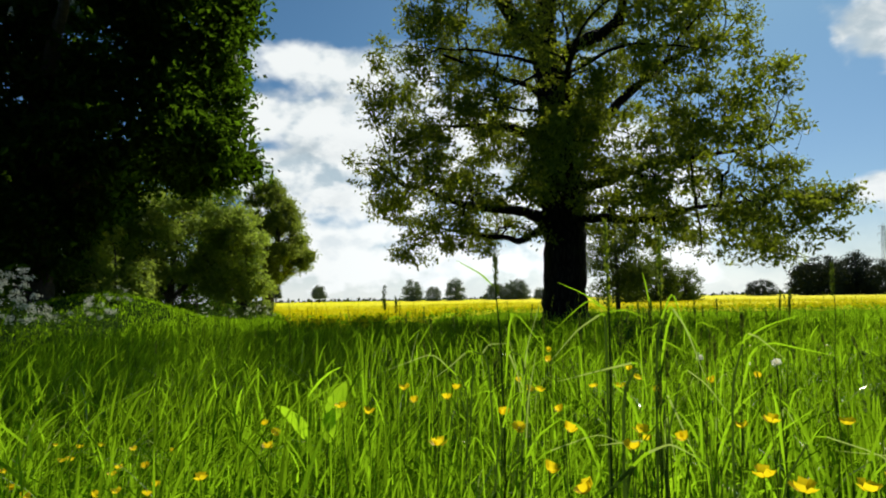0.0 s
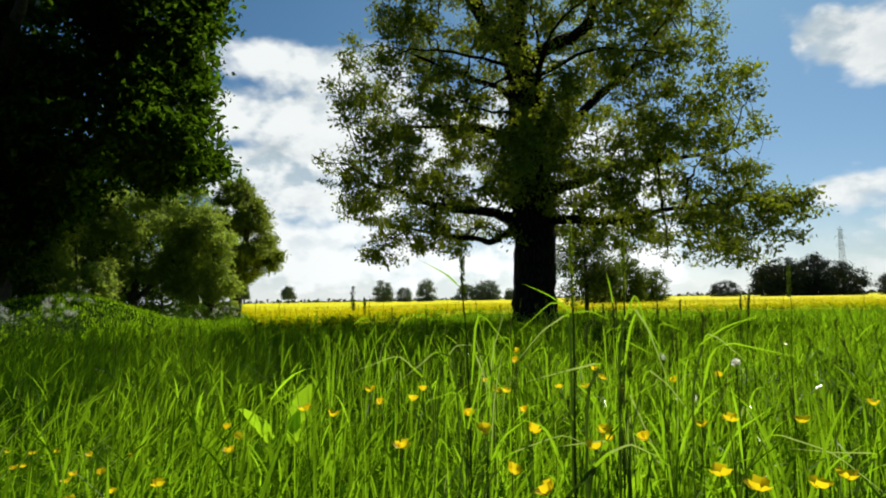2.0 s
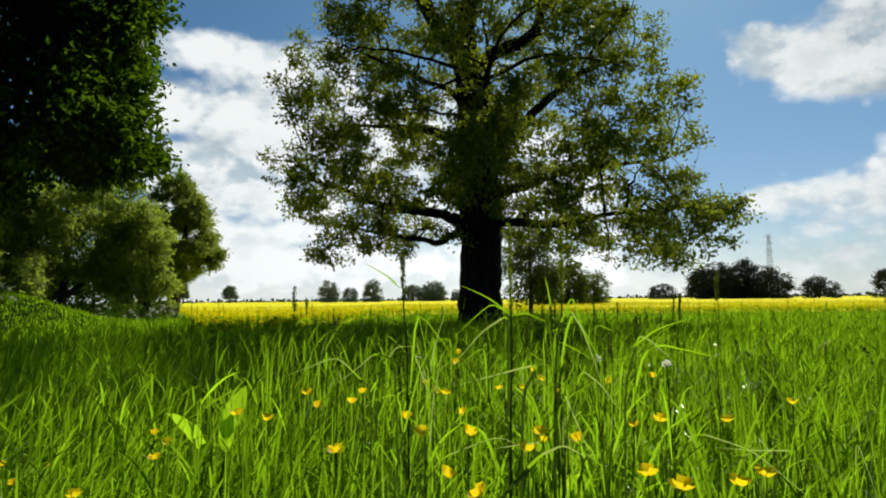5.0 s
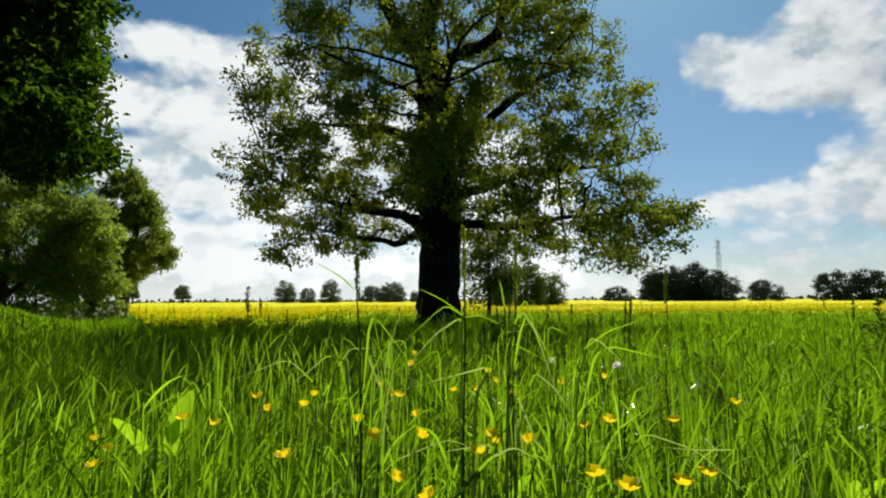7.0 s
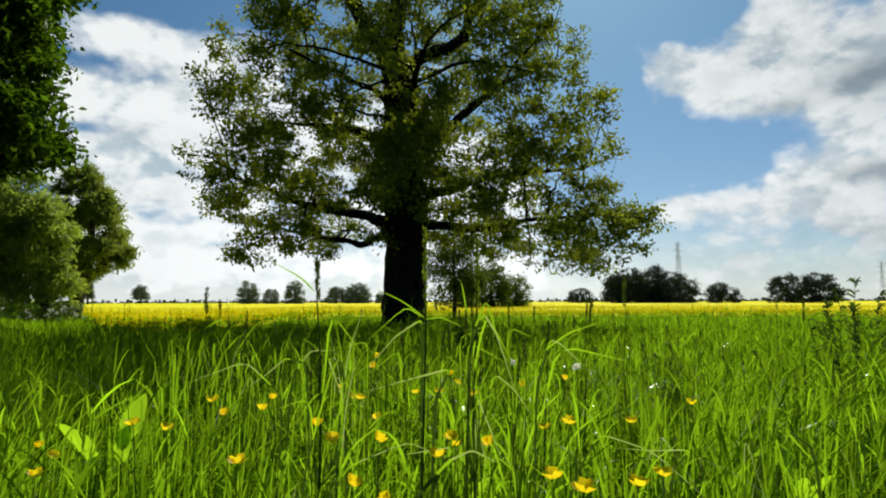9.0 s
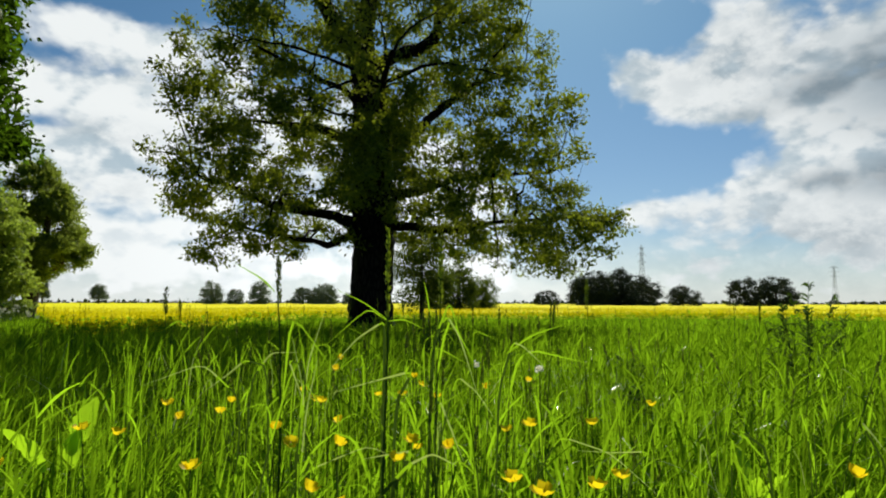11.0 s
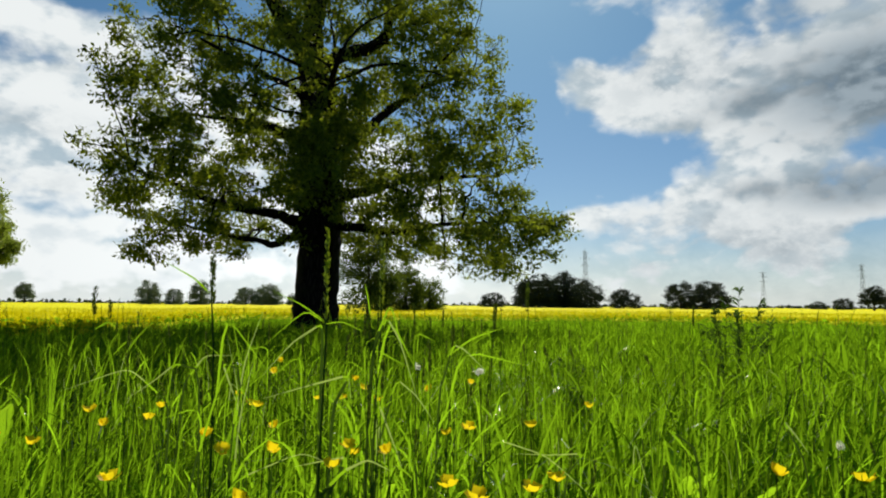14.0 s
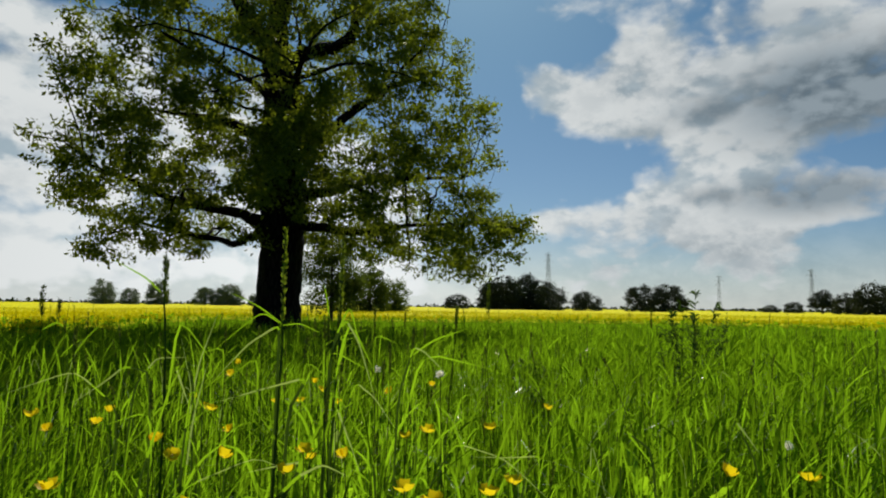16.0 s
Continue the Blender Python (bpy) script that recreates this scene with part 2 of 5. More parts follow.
STAMEN = plain("buttercup_centre", (0.55, 0.34, 0.01), (0.70, 0.50, 0.02), 300.0, 0.7)
WHITE = leafy("white_floret", (0.40, 0.44, 0.34), (0.52, 0.55, 0.44), (0.62, 0.64, 0.54), (0.80, 0.82, 0.62), 0.45, 0.6, gloss=0.0, vary=0.2)
MID = leafy("mid_tree_leaf", (0.022, 0.038, 0.009), (0.042, 0.068, 0.013), (0.08, 0.11, 0.02), (0.30, 0.42, 0.03), 0.42, 0.6, 0.4, 0.1)


def down_material():
    m, g = material("seed_down")
    body = g.add("ShaderNodeBsdfDiffuse", {"Color": (0.88, 0.86, 0.72, 1)})
    light = g.add("ShaderNodeBsdfTranslucent", {"Color": (0.95, 0.92, 0.76, 1)})
    finish(g, g.add("ShaderNodeMixShader", {0: 0.6, 1: body.outputs[0], 2: light.outputs[0]}).outputs[0])
    return m


DOWN = down_material()
OAK = leafy("oak_leaf", (0.031, 0.056, 0.006), (0.066, 0.108, 0.010), (0.122, 0.170, 0.020), (0.54, 0.66, 0.03), 0.50, 0.5, 0.9, 0.10, 1.8)
# near-black base puts the crown's inner shade into the colour; glow brightens lit edges
SHADED = leafy("shade_toned_leaf", (0.002, 0.005, 0.002), (0.006, 0.014, 0.004), (0.024, 0.058, 0.008), (0.22, 0.44, 0.016), 0.36, 0.6, 0.5, 0.0)
BUSH = leafy("hedge_leaf", (0.09, 0.14, 0.022), (0.18, 0.25, 0.038), (0.30, 0.39, 0.06), (0.56, 0.74, 0.08), 0.52, 0.5, 0.6, 0.2, vary=0.5)
WILLOW = leafy("grey_green_leaf", (0.06, 0.09, 0.016), (0.11, 0.155, 0.024), (0.18, 0.235, 0.04), (0.50, 0.64, 0.07), 0.55, 0.5, 0.6, 0.1, vary=0.6)
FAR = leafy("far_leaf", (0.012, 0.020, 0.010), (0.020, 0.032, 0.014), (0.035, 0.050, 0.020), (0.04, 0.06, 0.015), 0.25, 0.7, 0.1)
# paler copy of the far leaf, with distance haze mixed into its colours
FAR_PALE = leafy("haze_tinted_leaf", (0.08, 0.11, 0.075), (0.11, 0.15, 0.095), (0.15, 0.19, 0.12), (0.22, 0.30, 0.12), 0.35, 0.7, 0.1)
RAPE = leafy("yellow_flowers", (0.76, 0.65, 0.004), (0.84, 0.74, 0.005), (0.88, 0.80, 0.008), (0.95, 0.87, 0.004), 0.45, 0.7, 0.2, 0.03)
WEED = leafy("weed_leaf", (0.020, 0.048, 0.008), (0.040, 0.085, 0.016), (0.08, 0.14, 0.03), (0.20, 0.36, 0.03), 0.35, 0.6, 2.0, 0.05)
BARK = bark_material()
BARK_DARK = plain("dark_bark", (0.018, 0.014, 0.010), (0.055, 0.045, 0.034), 6.0, 0.9, 0.6)
SOIL = ground_material()
CANOPY = field_material()
STEEL = plain("galvanised_steel", (0.06, 0.07, 0.08), (0.10, 0.11, 0.12), 0.5, 0.7)

# ---- mesh helpers ----
RNG = np.random.default_rng(7)


def mesh_np(name, V, quads=None, tris=None, smooth=False):
    """A mesh from arrays of places and of quads and triangles."""
    me = bpy.data.meshes.new(name)
    V = np.asarray(V, dtype=np.float32).reshape(-1, 3)
    q = np.zeros((0, 4), np.int32) if quads is None else np.asarray(quads, np.int32).reshape(-1, 4)
    t = np.zeros((0, 3), np.int32) if tris is None else np.asarray(tris, np.int32).reshape(-1, 3)
    me.vertices.add(len(V))
    me.vertices.foreach_set("co", V.ravel())
    idx = np.concatenate([q.ravel(), t.ravel()]).astype(np.int32)
    me.loops.add(len(idx))
    me.loops.foreach_set("vertex_index", idx)
    start = np.concatenate([np.arange(len(q)) * 4, len(q) * 4 + np.arange(len(t)) * 3]).astype(np.int32)
    me.polygons.add(len(start))
    me.polygons.foreach_set("loop_start", start)
    me.polygons.foreach_set("use_smooth", np.full(len(start), smooth))
    me.update(calc_edges=True)
    me.validate()
    return me


class Soup:
    """Collects pieces of one mesh."""

    def __init__(self):
        self.v, self.q, self.t, self.n = [], [], [], 0

    def add(self, V, quads=None, tris=None):
        V = np.asarray(V, float).reshape(-1, 3)
        self.v.append(V)
        if quads is not None and len(quads):
            self.q.append(np.asarray(quads).reshape(-1, 4) + self.n)
        if tris is not None and len(tris):
            self.t.append(np.asarray(tris).reshape(-1, 3) + self.n)
        self.n += len(V)
        return self

    def mesh(self, name, mat, smooth=False):
        me = mesh_np(name, np.concatenate(self.v), np.concatenate(self.q) if self.q else None, np.concatenate(self.t) if self.t else None, smooth)
        me.materials.append(mat)
        return me


def part(name, data, parent, label=""):
    ob = new(name, data)
    ob.parent = parent
    return tagged(ob, label)


def thing(name, place, label, category, group="", kind=""):
    ob = new(name)
    ob.empty_display_size = 0.1
    ob.matrix_basis = Matrix.Translation(place)
    return tagged(ob, label, category, group, kind)


def tube(points, radii, sides=8, cap=True):
    """Places and quads of a round, tapering limb along points."""
    P = np.asarray(points, float)
    r = np.asarray(radii, float)
    d = np.gradient(P, axis=0)
    d /= np.linalg.norm(d, axis=1)[:, None] + 1e-9
    ref = np.where(np.abs(d[:, 2:3]) > 0.9, np.array([[1.0, 0, 0]]), np.array([[0, 0, 1.0]]))
    a = np.cross(d, ref)
    a /= np.linalg.norm(a, axis=1)[:, None] + 1e-9
    for i in range(1, len(a)):          # no twist from ring to ring
        p = a[i - 1] - d[i] * (a[i - 1] @ d[i])
        a[i] = p / (np.linalg.norm(p) + 1e-9)
    b = np.cross(d, a)
    ang = np.arange(sides) * 2 * math.pi / sides
    V = P[:, None] + r[:, None, None] * (np.cos(ang)[None, :, None] * a[:, None] + np.sin(ang)[None, :, None] * b[:, None])
    i, j = np.meshgrid(np.arange(len(P) - 1), np.arange(sides), indexing="ij")
    k = (j + 1) % sides
    Q = np.stack([i * sides + j, i * sides + k, (i + 1) * sides + k, (i + 1) * sides + j], -1).reshape(-1, 4)
    return V.reshape(-1, 3), Q


def bend(a, b, n, sag=0.0, wob=0.0, rng=RNG):
    """A wandering line of n points from a to b."""
    a, b = np.asarray(a, float), np.asarray(b, float)
    s = np.linspace(0, 1, n)[:, None]
    w = np.cumsum(rng.normal(0, wob, (n, 3)), axis=0)
    w -= s * w[-1]
    w[0] = 0
    return a + (b - a) * s + np.array([0, 0, sag]) * np.sin(s * math.pi) + w


def leaves(centres, per, spread, size, rng, flat=0.7, slim=0.5):
    """Folded leaves in sprays round the centres: places and quads."""
    C = np.repeat(np.asarray(centres, float), per, axis=0)
    n = len(C)
    C = C + rng.normal(0, 1, (n, 3)) * np.array([spread, spread, spread * flat])
    d = rng.normal(0, 1, (n, 3))
    d[:, 2] -= 0.35
    d /= np.linalg.norm(d, axis=1)[:, None]
    s = np.cross(d, rng.normal(0, 1, (n, 3)))
    s /= np.linalg.norm(s, axis=1)[:, None]
    up = np.cross(d, s)
    L = (size * rng.uniform(0.6, 1.35, n))[:, None]
    w = L * slim * 0.5
    V = np.stack([C, C + d * L * 0.55 + s * w + up * L * 0.12, C + d * L, C + d * L * 0.5 - s * w + up * L * 0.12], 1)
    return V.reshape(-1, 3), np.arange(n * 4).reshape(n, 4)


def fbm(P, scale, seed):
    """Cheap smooth noise, about -1 to 1, from a few turned waves."""
    r = np.random.default_rng(seed)
    out = np.zeros(len(P))
    for k, amp in ((1.0, 0.5), (1.9, 0.3), (3.7, 0.2)):
        for _ in range(4):
            d = r.normal(0, 1, 3)
            d *= k * scale * r.uniform(0.7, 1.3) / np.linalg.norm(d)
            out += amp * np.sin(P @ d * 6.283 + r.uniform(0, 6.283)) * 0.5
    return out


def blades(base, height, width, lean, rng, seg=4, bendy=1.0, splay=0.45):
    """Grass blades: curved, tapered ribbons with a slight fold."""
    n = len(base)
    gust = 0.1 + 1.6 * fbm(base, 0.5, 77) + rng.normal(0, 0.55, n)          # neighbours bend one way in the wind
    a = np.where(rng.uniform(0, 1, n) < 0.5, gust, rng.uniform(0, 2 * math.pi, n))
    out = np.stack([np.cos(a), np.sin(a), np.zeros(n)], 1)
    side = np.stack([-np.sin(a), np.cos(a), np.zeros(n)], 1)
    tw = rng.normal(0, 0.9, n)
    side = side * np.cos(tw)[:, None] + out * np.sin(tw)[:, None]
    s = np.linspace(0, 1, seg + 1)
    reach = (lean * height)[:, None]
    hor = reach * (splay * s + (1 - splay) * s ** 2.4)[None]
    ver = height[:, None] * (s[None] - bendy * 0.62 * (lean[:, None] ** 1.3) * s[None] ** 3)
    # some blades are snapped over, and their ends point sideways or down
    snap, drop = np.where(rng.uniform(0, 1, n) < 0.16, rng.uniform(0.55, 0.85, n), 2.0)[:, None], rng.uniform(0.5, 1.5, n)[:, None]
    past = np.maximum(s[None] - snap, 0.0) * height[:, None]
    hor, ver = hor + 0.85 * past, ver - drop * past
    mid = base[:, None] + out[:, None] * hor[..., None] + np.array([0, 0, 1.0]) * ver[..., None]
    w = (width[:, None] * (1 - s[None] ** 1.8) * (0.55 + 0.9 * np.minimum(s * 3, 1.0))[None] * 0.5)
    left = mid - side[:, None] * w[..., None]
    right = mid + side[:, None] * w[..., None]
    m = 2 * seg + 1
    V = np.empty((n, m, 3))
    V[:, 0:2 * seg:2], V[:, 1:2 * seg:2], V[:, 2 * seg] = left[:, :seg], right[:, :seg], mid[:, seg]
    o = (np.arange(n) * m)[:, None]
    Q = np.concatenate([o + np.array([[2 * i, 2 * i + 1, 2 * i + 3, 2 * i + 2]]) for i in range(seg - 1)], 0) if seg > 1 else None
    Tt = o + np.array([[2 * seg - 2, 2 * seg - 1, 2 * seg]])
    return V.reshape(-1, 3), Q, Tt


# ---- ground ----
def land(x, y):
    """Height of the ground: level meadow with a grassy bank under the dark trees."""
    x, y = np.asarray(x, float), np.asarray(y, float)
    bank = 1.15 * np.exp(-((x + 10.9) / 2.6) ** 2 - ((y - 18.2) / 3.6) ** 2)
    bank += 0.9 * np.exp(-((x + 19) / 6) ** 2 - ((y - 20) / 9) ** 2)
    far = np.clip((np.hypot(x, y) - 6) / 40, 0, 1)
    return bank + 0.05 * far * (np.sin(x * 0.31 + 1) + np.sin(y * 0.27 + x * 0.11)) * np.exp(-np.hypot(x, y) / 400)


def build_ground():
    rad = np.concatenate([np.linspace(0, 40, 81)[1:], 40 * (4500 / 40) ** (np.arange(1, 61) / 60)])
    ang = np.linspace(0, 2 * math.pi, 241)[:-1]
    R, A = np.meshgrid(rad, ang, indexing="ij")
    X, Y = R * np.sin(A), R * np.cos(A)
    V = np.concatenate([[[0, 0, 0]], np.stack([X, Y, land(X, Y)], -1).reshape(-1, 3)])
    n = len(ang)
    i, j = np.meshgrid(np.arange(len(rad) - 1), np.arange(n), indexing="ij")
    k = (j + 1) % n
    Q = np.stack([1 + i * n + j, 1 + (i + 1) * n + j, 1 + (i + 1) * n + k, 1 + i * n + k], -1).reshape(-1, 4)
    T0 = np.stack([np.zeros(n, int), 1 + np.arange(n), 1 + (np.arange(n) + 1) % n], -1)
    me = mesh_np("ground", V, Q, T0, True)
    me.materials.append(SOIL)
    tagged(new("ground", me), "level meadow soil with a grassy bank under trees", "ground", kind="structure")


build_ground()


def field_edge(a):
    """Distance of the flowering field's near edge at the azimuth a (degrees, left positive)."""
    return np.interp(a, [-80, -45, -20, -10, -4, 2, 8, 14, 16.5, 18.5, 40], [33, 32, 31, 30, 30, 24, 19, 18.5, 21, 60, 90]) + 0.7 * np.sin(a * 1.3) + 0.5 * np.sin(a * 3.1)


def scatter(r0, r1, count, rng, a0=-76.0, a1=52.0):
    """Even scatter over a ring sector round the origin."""
    r = np.sqrt(rng.uniform(r0 * r0, r1 * r1, count))
    a = rng.uniform(a0, a1, count)
    return np.stack([-r * np.sin(np.radians(a)), r * np.cos(np.radians(a))], 1), a, r


# ---- meadow grass ----
def tufts(r0, r1, count, per, spread, hh, ww, seg, rng, lean_mean=0.28):
    """Grass growing in tufts whose blades fan out from a shared foot."""
    xy, a, r = scatter(r0, r1, count, rng)
    keep = r < field_edge(a) + 1.0
    xy = xy[keep]
    P3 = np.concatenate([xy, np.zeros((len(xy), 1))], 1)
    lush = fbm(P3, 0.55, 21) + 0.7 * fbm(P3, 1.7, 22)
    keep = rng.uniform(-1.1, 0.35 if r1 < 20 else -0.6, len(xy)) < lush
    xy, lush = xy[keep], np.clip(lush[keep], -1, 1)
    vigour = np.clip(rng.normal(0.92, 0.27, len(xy)), 0.4, 1.6) * (1 + 0.40 * lush)
    xy, vigour = np.repeat(xy, per, axis=0), np.repeat(vigour, per)
    n = len(xy)
    xy = xy + rng.normal(0, spread, (n, 2))
    base = np.concatenate([xy, land(xy[:, 0], xy[:, 1])[:, None]], 1)
    h = np.minimum((hh[0] + (hh[1] - hh[0]) * rng.uniform(0, 1, n) ** 0.8) * vigour, hh[1] * 1.28)
    h *= 1 - 0.55 * np.clip(base[:, 2] / 0.5, 0, 1)          # short turf on the bank
    lean = np.clip(np.abs(rng.normal(lean_mean, 0.36, n)), 0.03, 1.35)
    V, Q, Tt = blades(base, h, rng.uniform(*ww, n) * (0.8 + 0.3 * vigour), lean, rng, seg)
    me = mesh_np("meadow_grass", V, Q, Tt)
    me.materials.append(GRASS)
    tagged(new("meadow_grass", me), "dense green meadow grass, long curved blades in tufts", "grass", kind="stuff")


def leafy_culms(r0, r1, count, h0, h1, wide, seg, rng):
    """Upright grass stems, each with a few short blades that stand off at all angles."""
    xy, a, r = scatter(r0, r1, count, rng)
    foot = np.concatenate([xy, land(xy[:, 0], xy[:, 1])[:, None]], 1)
    n = len(foot)
    h = rng.uniform(h0, h1, n) * (1 + 0.18 * fbm(foot, 0.6, 31))
    tilt = rng.normal(0, 0.09, (n, 2)) * h[:, None]
    k = 5
    s = rng.uniform(0.40, 1.0, (n, k))
    B = np.repeat(foot, k, axis=0)
    B[:, :2] += np.repeat(tilt, k, axis=0) * s.reshape(-1, 1)
    B[:, 2] += (h[:, None] * s).ravel()
    m = n * k
    V1, Q1, T1 = blades(B, rng.uniform(0.07, 0.20, m), rng.uniform(0.4, 1.0, m) * wide, np.clip(np.abs(rng.normal(0.75, 0.5, m)), 0.1, 2.0), rng, seg, 0.5, 0.75)
    # the stem: a thin straight blade up to the topmost leaf
    side = rng.normal(0, 1, (n, 3)) * [1, 1, 0]
    side /= np.linalg.norm(side, axis=1)[:, None]
    top = foot + np.concatenate([tilt, h[:, None]], 1)
    w = side * (wide * 0.16)
    V2 = np.stack([foot - w, foot + w, top + w * 0.6, top - w * 0.6], 1).reshape(-1, 3)
    s2 = Soup().add(V1, Q1, T1).add(V2, np.arange(n * 4).reshape(n, 4))
    tagged(new("leafy_grass", s2.mesh("leafy_grass", GRASS)), "green meadow grass stems with short blades at all angles", "grass", kind="stuff")


def build_grass():
    rng = np.random.default_rng(11)
    tufts(0.70, 2.4, 2300, 9, 0.032, (0.14, 0.54), (0.0030, 0.0110), 7, rng, 0.62)
    tufts(2.4, 5.5, 7600, 11, 0.045, (0.14, 0.52), (0.0042, 0.0120), 6, rng, 0.74)
    tufts(5.5, 12.0, 16000, 10, 0.065, (0.14, 0.46), (0.006, 0.015), 5, rng, 0.66)
    tufts(12.0, 34.0, 44000, 6, 0.07, (0.12, 0.32), (0.010, 0.024), 3, rng)
    for r0, r1, count, h0, h1, wide, seg in ((0.95, 2.6, 620, 0.38, 0.74, 0.0072, 6), (2.6, 6.0, 3200, 0.36, 0.70, 0.0085, 5), (6.0, 12.5, 5200, 0.34, 0.64, 0.012, 4)):
        leafy_culms(r0, r1, count, h0, h1, wide, seg, rng)
    # short undergrowth that closes the sward
    xy, a, r = scatter(0.62, 12.0, 34000, rng)
    base = np.concatenate([xy, land(xy[:, 0], xy[:, 1])[:, None]], 1)
    n = len(xy)
    V, Q, Tt = blades(base, rng.uniform(0.14, 0.34, n), rng.uniform(0.005, 0.012, n), np.abs(rng.normal(0.3, 0.25, n)), rng, 3)
    me = mesh_np("meadow_grass", V, Q, Tt)
    me.materials.append(GRASS)
    tagged(new("meadow_grass", me), "short green undergrowth of the meadow grass", "grass", kind="stuff")
    # cover behind the camera and to the sides
    xy, a, r = scatter(0.5, 12.0, 130000, rng, 52.0, 284.0)
    base = np.concatenate([xy, land(xy[:, 0], xy[:, 1])[:, None]], 1)
    n = len(xy)
    V, Q, Tt = blades(base, rng.uniform(0.3, 0.55, n), rng.uniform(0.008, 0.02, n), np.abs(rng.normal(0.2, 0.2, n)), rng, 3)
    me = mesh_np("meadow_grass", V, Q, Tt)
    me.materials.append(GRASS)
    tagged(new("meadow_grass", me), "dense green meadow grass, long curved blades", "grass", kind="stuff")
    # bent blades among the green, their white glints put into a pale colour
    xy, a, r = scatter(1.3, 6.0, 1500, rng)
    base = np.concatenate([xy, land(xy[:, 0], xy[:, 1])[:, None]], 1)
    n = len(xy)
    V, Q, Tt = blades(base, rng.uniform(0.42, 0.92, n), rng.uniform(0.0025, 0.006, n), rng.uniform(0.45, 1.15, n), rng, 10, 1.2, 0.3)
    me = mesh_np("bent_grass", V, Q, Tt)
    me.materials.append(GRASS_GLINT)
    tagged(new("bent_grass", me), "bent grass blades with glints put into their pale colour, among green meadow grass", "grass", kind="stuff")


build_grass()


def seed_head(a, b, radius, count, rng, loose=0.0):
    """Spikelets packed along the top of a stalk from a to b."""
    a, b = np.asarray(a, float), np.asarray(b, float)
    s = rng.uniform(0, 1, count)
    axis = (b - a) / np.linalg.norm(b - a)
    ang = rng.uniform(0, 6.283, count)
    e1 = np.cross(axis, [0, 1.0, 0.1])
    e1 /= np.linalg.norm(e1)
    e2 = np.cross(axis, e1)
    out = np.cos(ang)[:, None] * e1 + np.sin(ang)[:, None] * e2
    prof = np.sin(np.clip(s * 0.9 + 0.08, 0, 1) * math.pi) ** 0.6
    c = a + (b - a) * s[:, None] + out * (radius * prof * 0.35)[:, None]
    d = axis + out * (0.35 + loose * rng.uniform(0, 1, count))[:, None]
    d /= np.linalg.norm(d, axis=1)[:, None]
    t = np.cross(d, out)
    t /= np.linalg.norm(t, axis=1)[:, None] + 1e-9
    L = ((0.009 + 0.012 * loose) * rng.uniform(0.7, 1.3, count))[:, None]
    V = np.stack([c, c + d * L * 0.45 + t * L * 0.22, c + d * L, c + d * L * 0.45 - t * L * 0.22], 1)
    return V.reshape(-1, 3), np.arange(count * 4).reshape(-1, 4)


def build_flowering_grass():
    """Thin stalks with dark seed heads that stand above the meadow."""
    rng = np.random.default_rng(17)
    stems, heads = Soup(), Soup()
    for r0, r1, count, a0, a1, h0, h1 in ((1.5, 3.5, 90, -64, 8, 0.55, 0.86), (3.0, 9.0, 330, -72, 26, 0.55, 0.92), (8.0, 20.0, 420, -72, 20, 0.45, 0.85), (2.0, 6.0, 60, 0, 44, 0.45, 0.72)):
        xy, a, r = scatter(r0, r1, count, rng, a0, a1)
        for x, y in xy:
            h, lean, b = rng.uniform(h0, h1), abs(rng.normal(0, 0.10)), rng.uniform(0, 6.283)
            g0 = float(land(x, y))
            t = np.linspace(0, 1, 6)[:, None]
            line = np.array([x, y, g0]) + np.array([math.cos(b) * lean, math.sin(b) * lean, 0]) * t ** 2 + np.array([0, 0, h]) * t
            far = 1 + 0.12 * math.hypot(x, y)
            stems.add(*tube(line, np.linspace(0.0016, 0.0008, 6) * far, 3))
            u = (line[-1] - line[-2]) / np.linalg.norm(line[-1] - line[-2])
            n = 40 if r1 < 4 else 18
            V, Q = seed_head(line[-1] - u * 0.01, line[-1] + u * rng.uniform(0.03, 0.075), 0.0035 * far, n, rng, 0.25 * rng.uniform(0, 1) ** 2)
            heads.add(V, Q)
    tagged(new("flowering_grass", stems.mesh("flowering_grass", STEM, True)), "thin green stalks of the flowering meadow grass", "grass", kind="stuff")
    tagged(new("grass_seed_heads", heads.mesh("grass_seed_heads", SEED)), "small dark seed heads of the flowering meadow grass", "grass", kind="stuff")



build_flowering_grass()


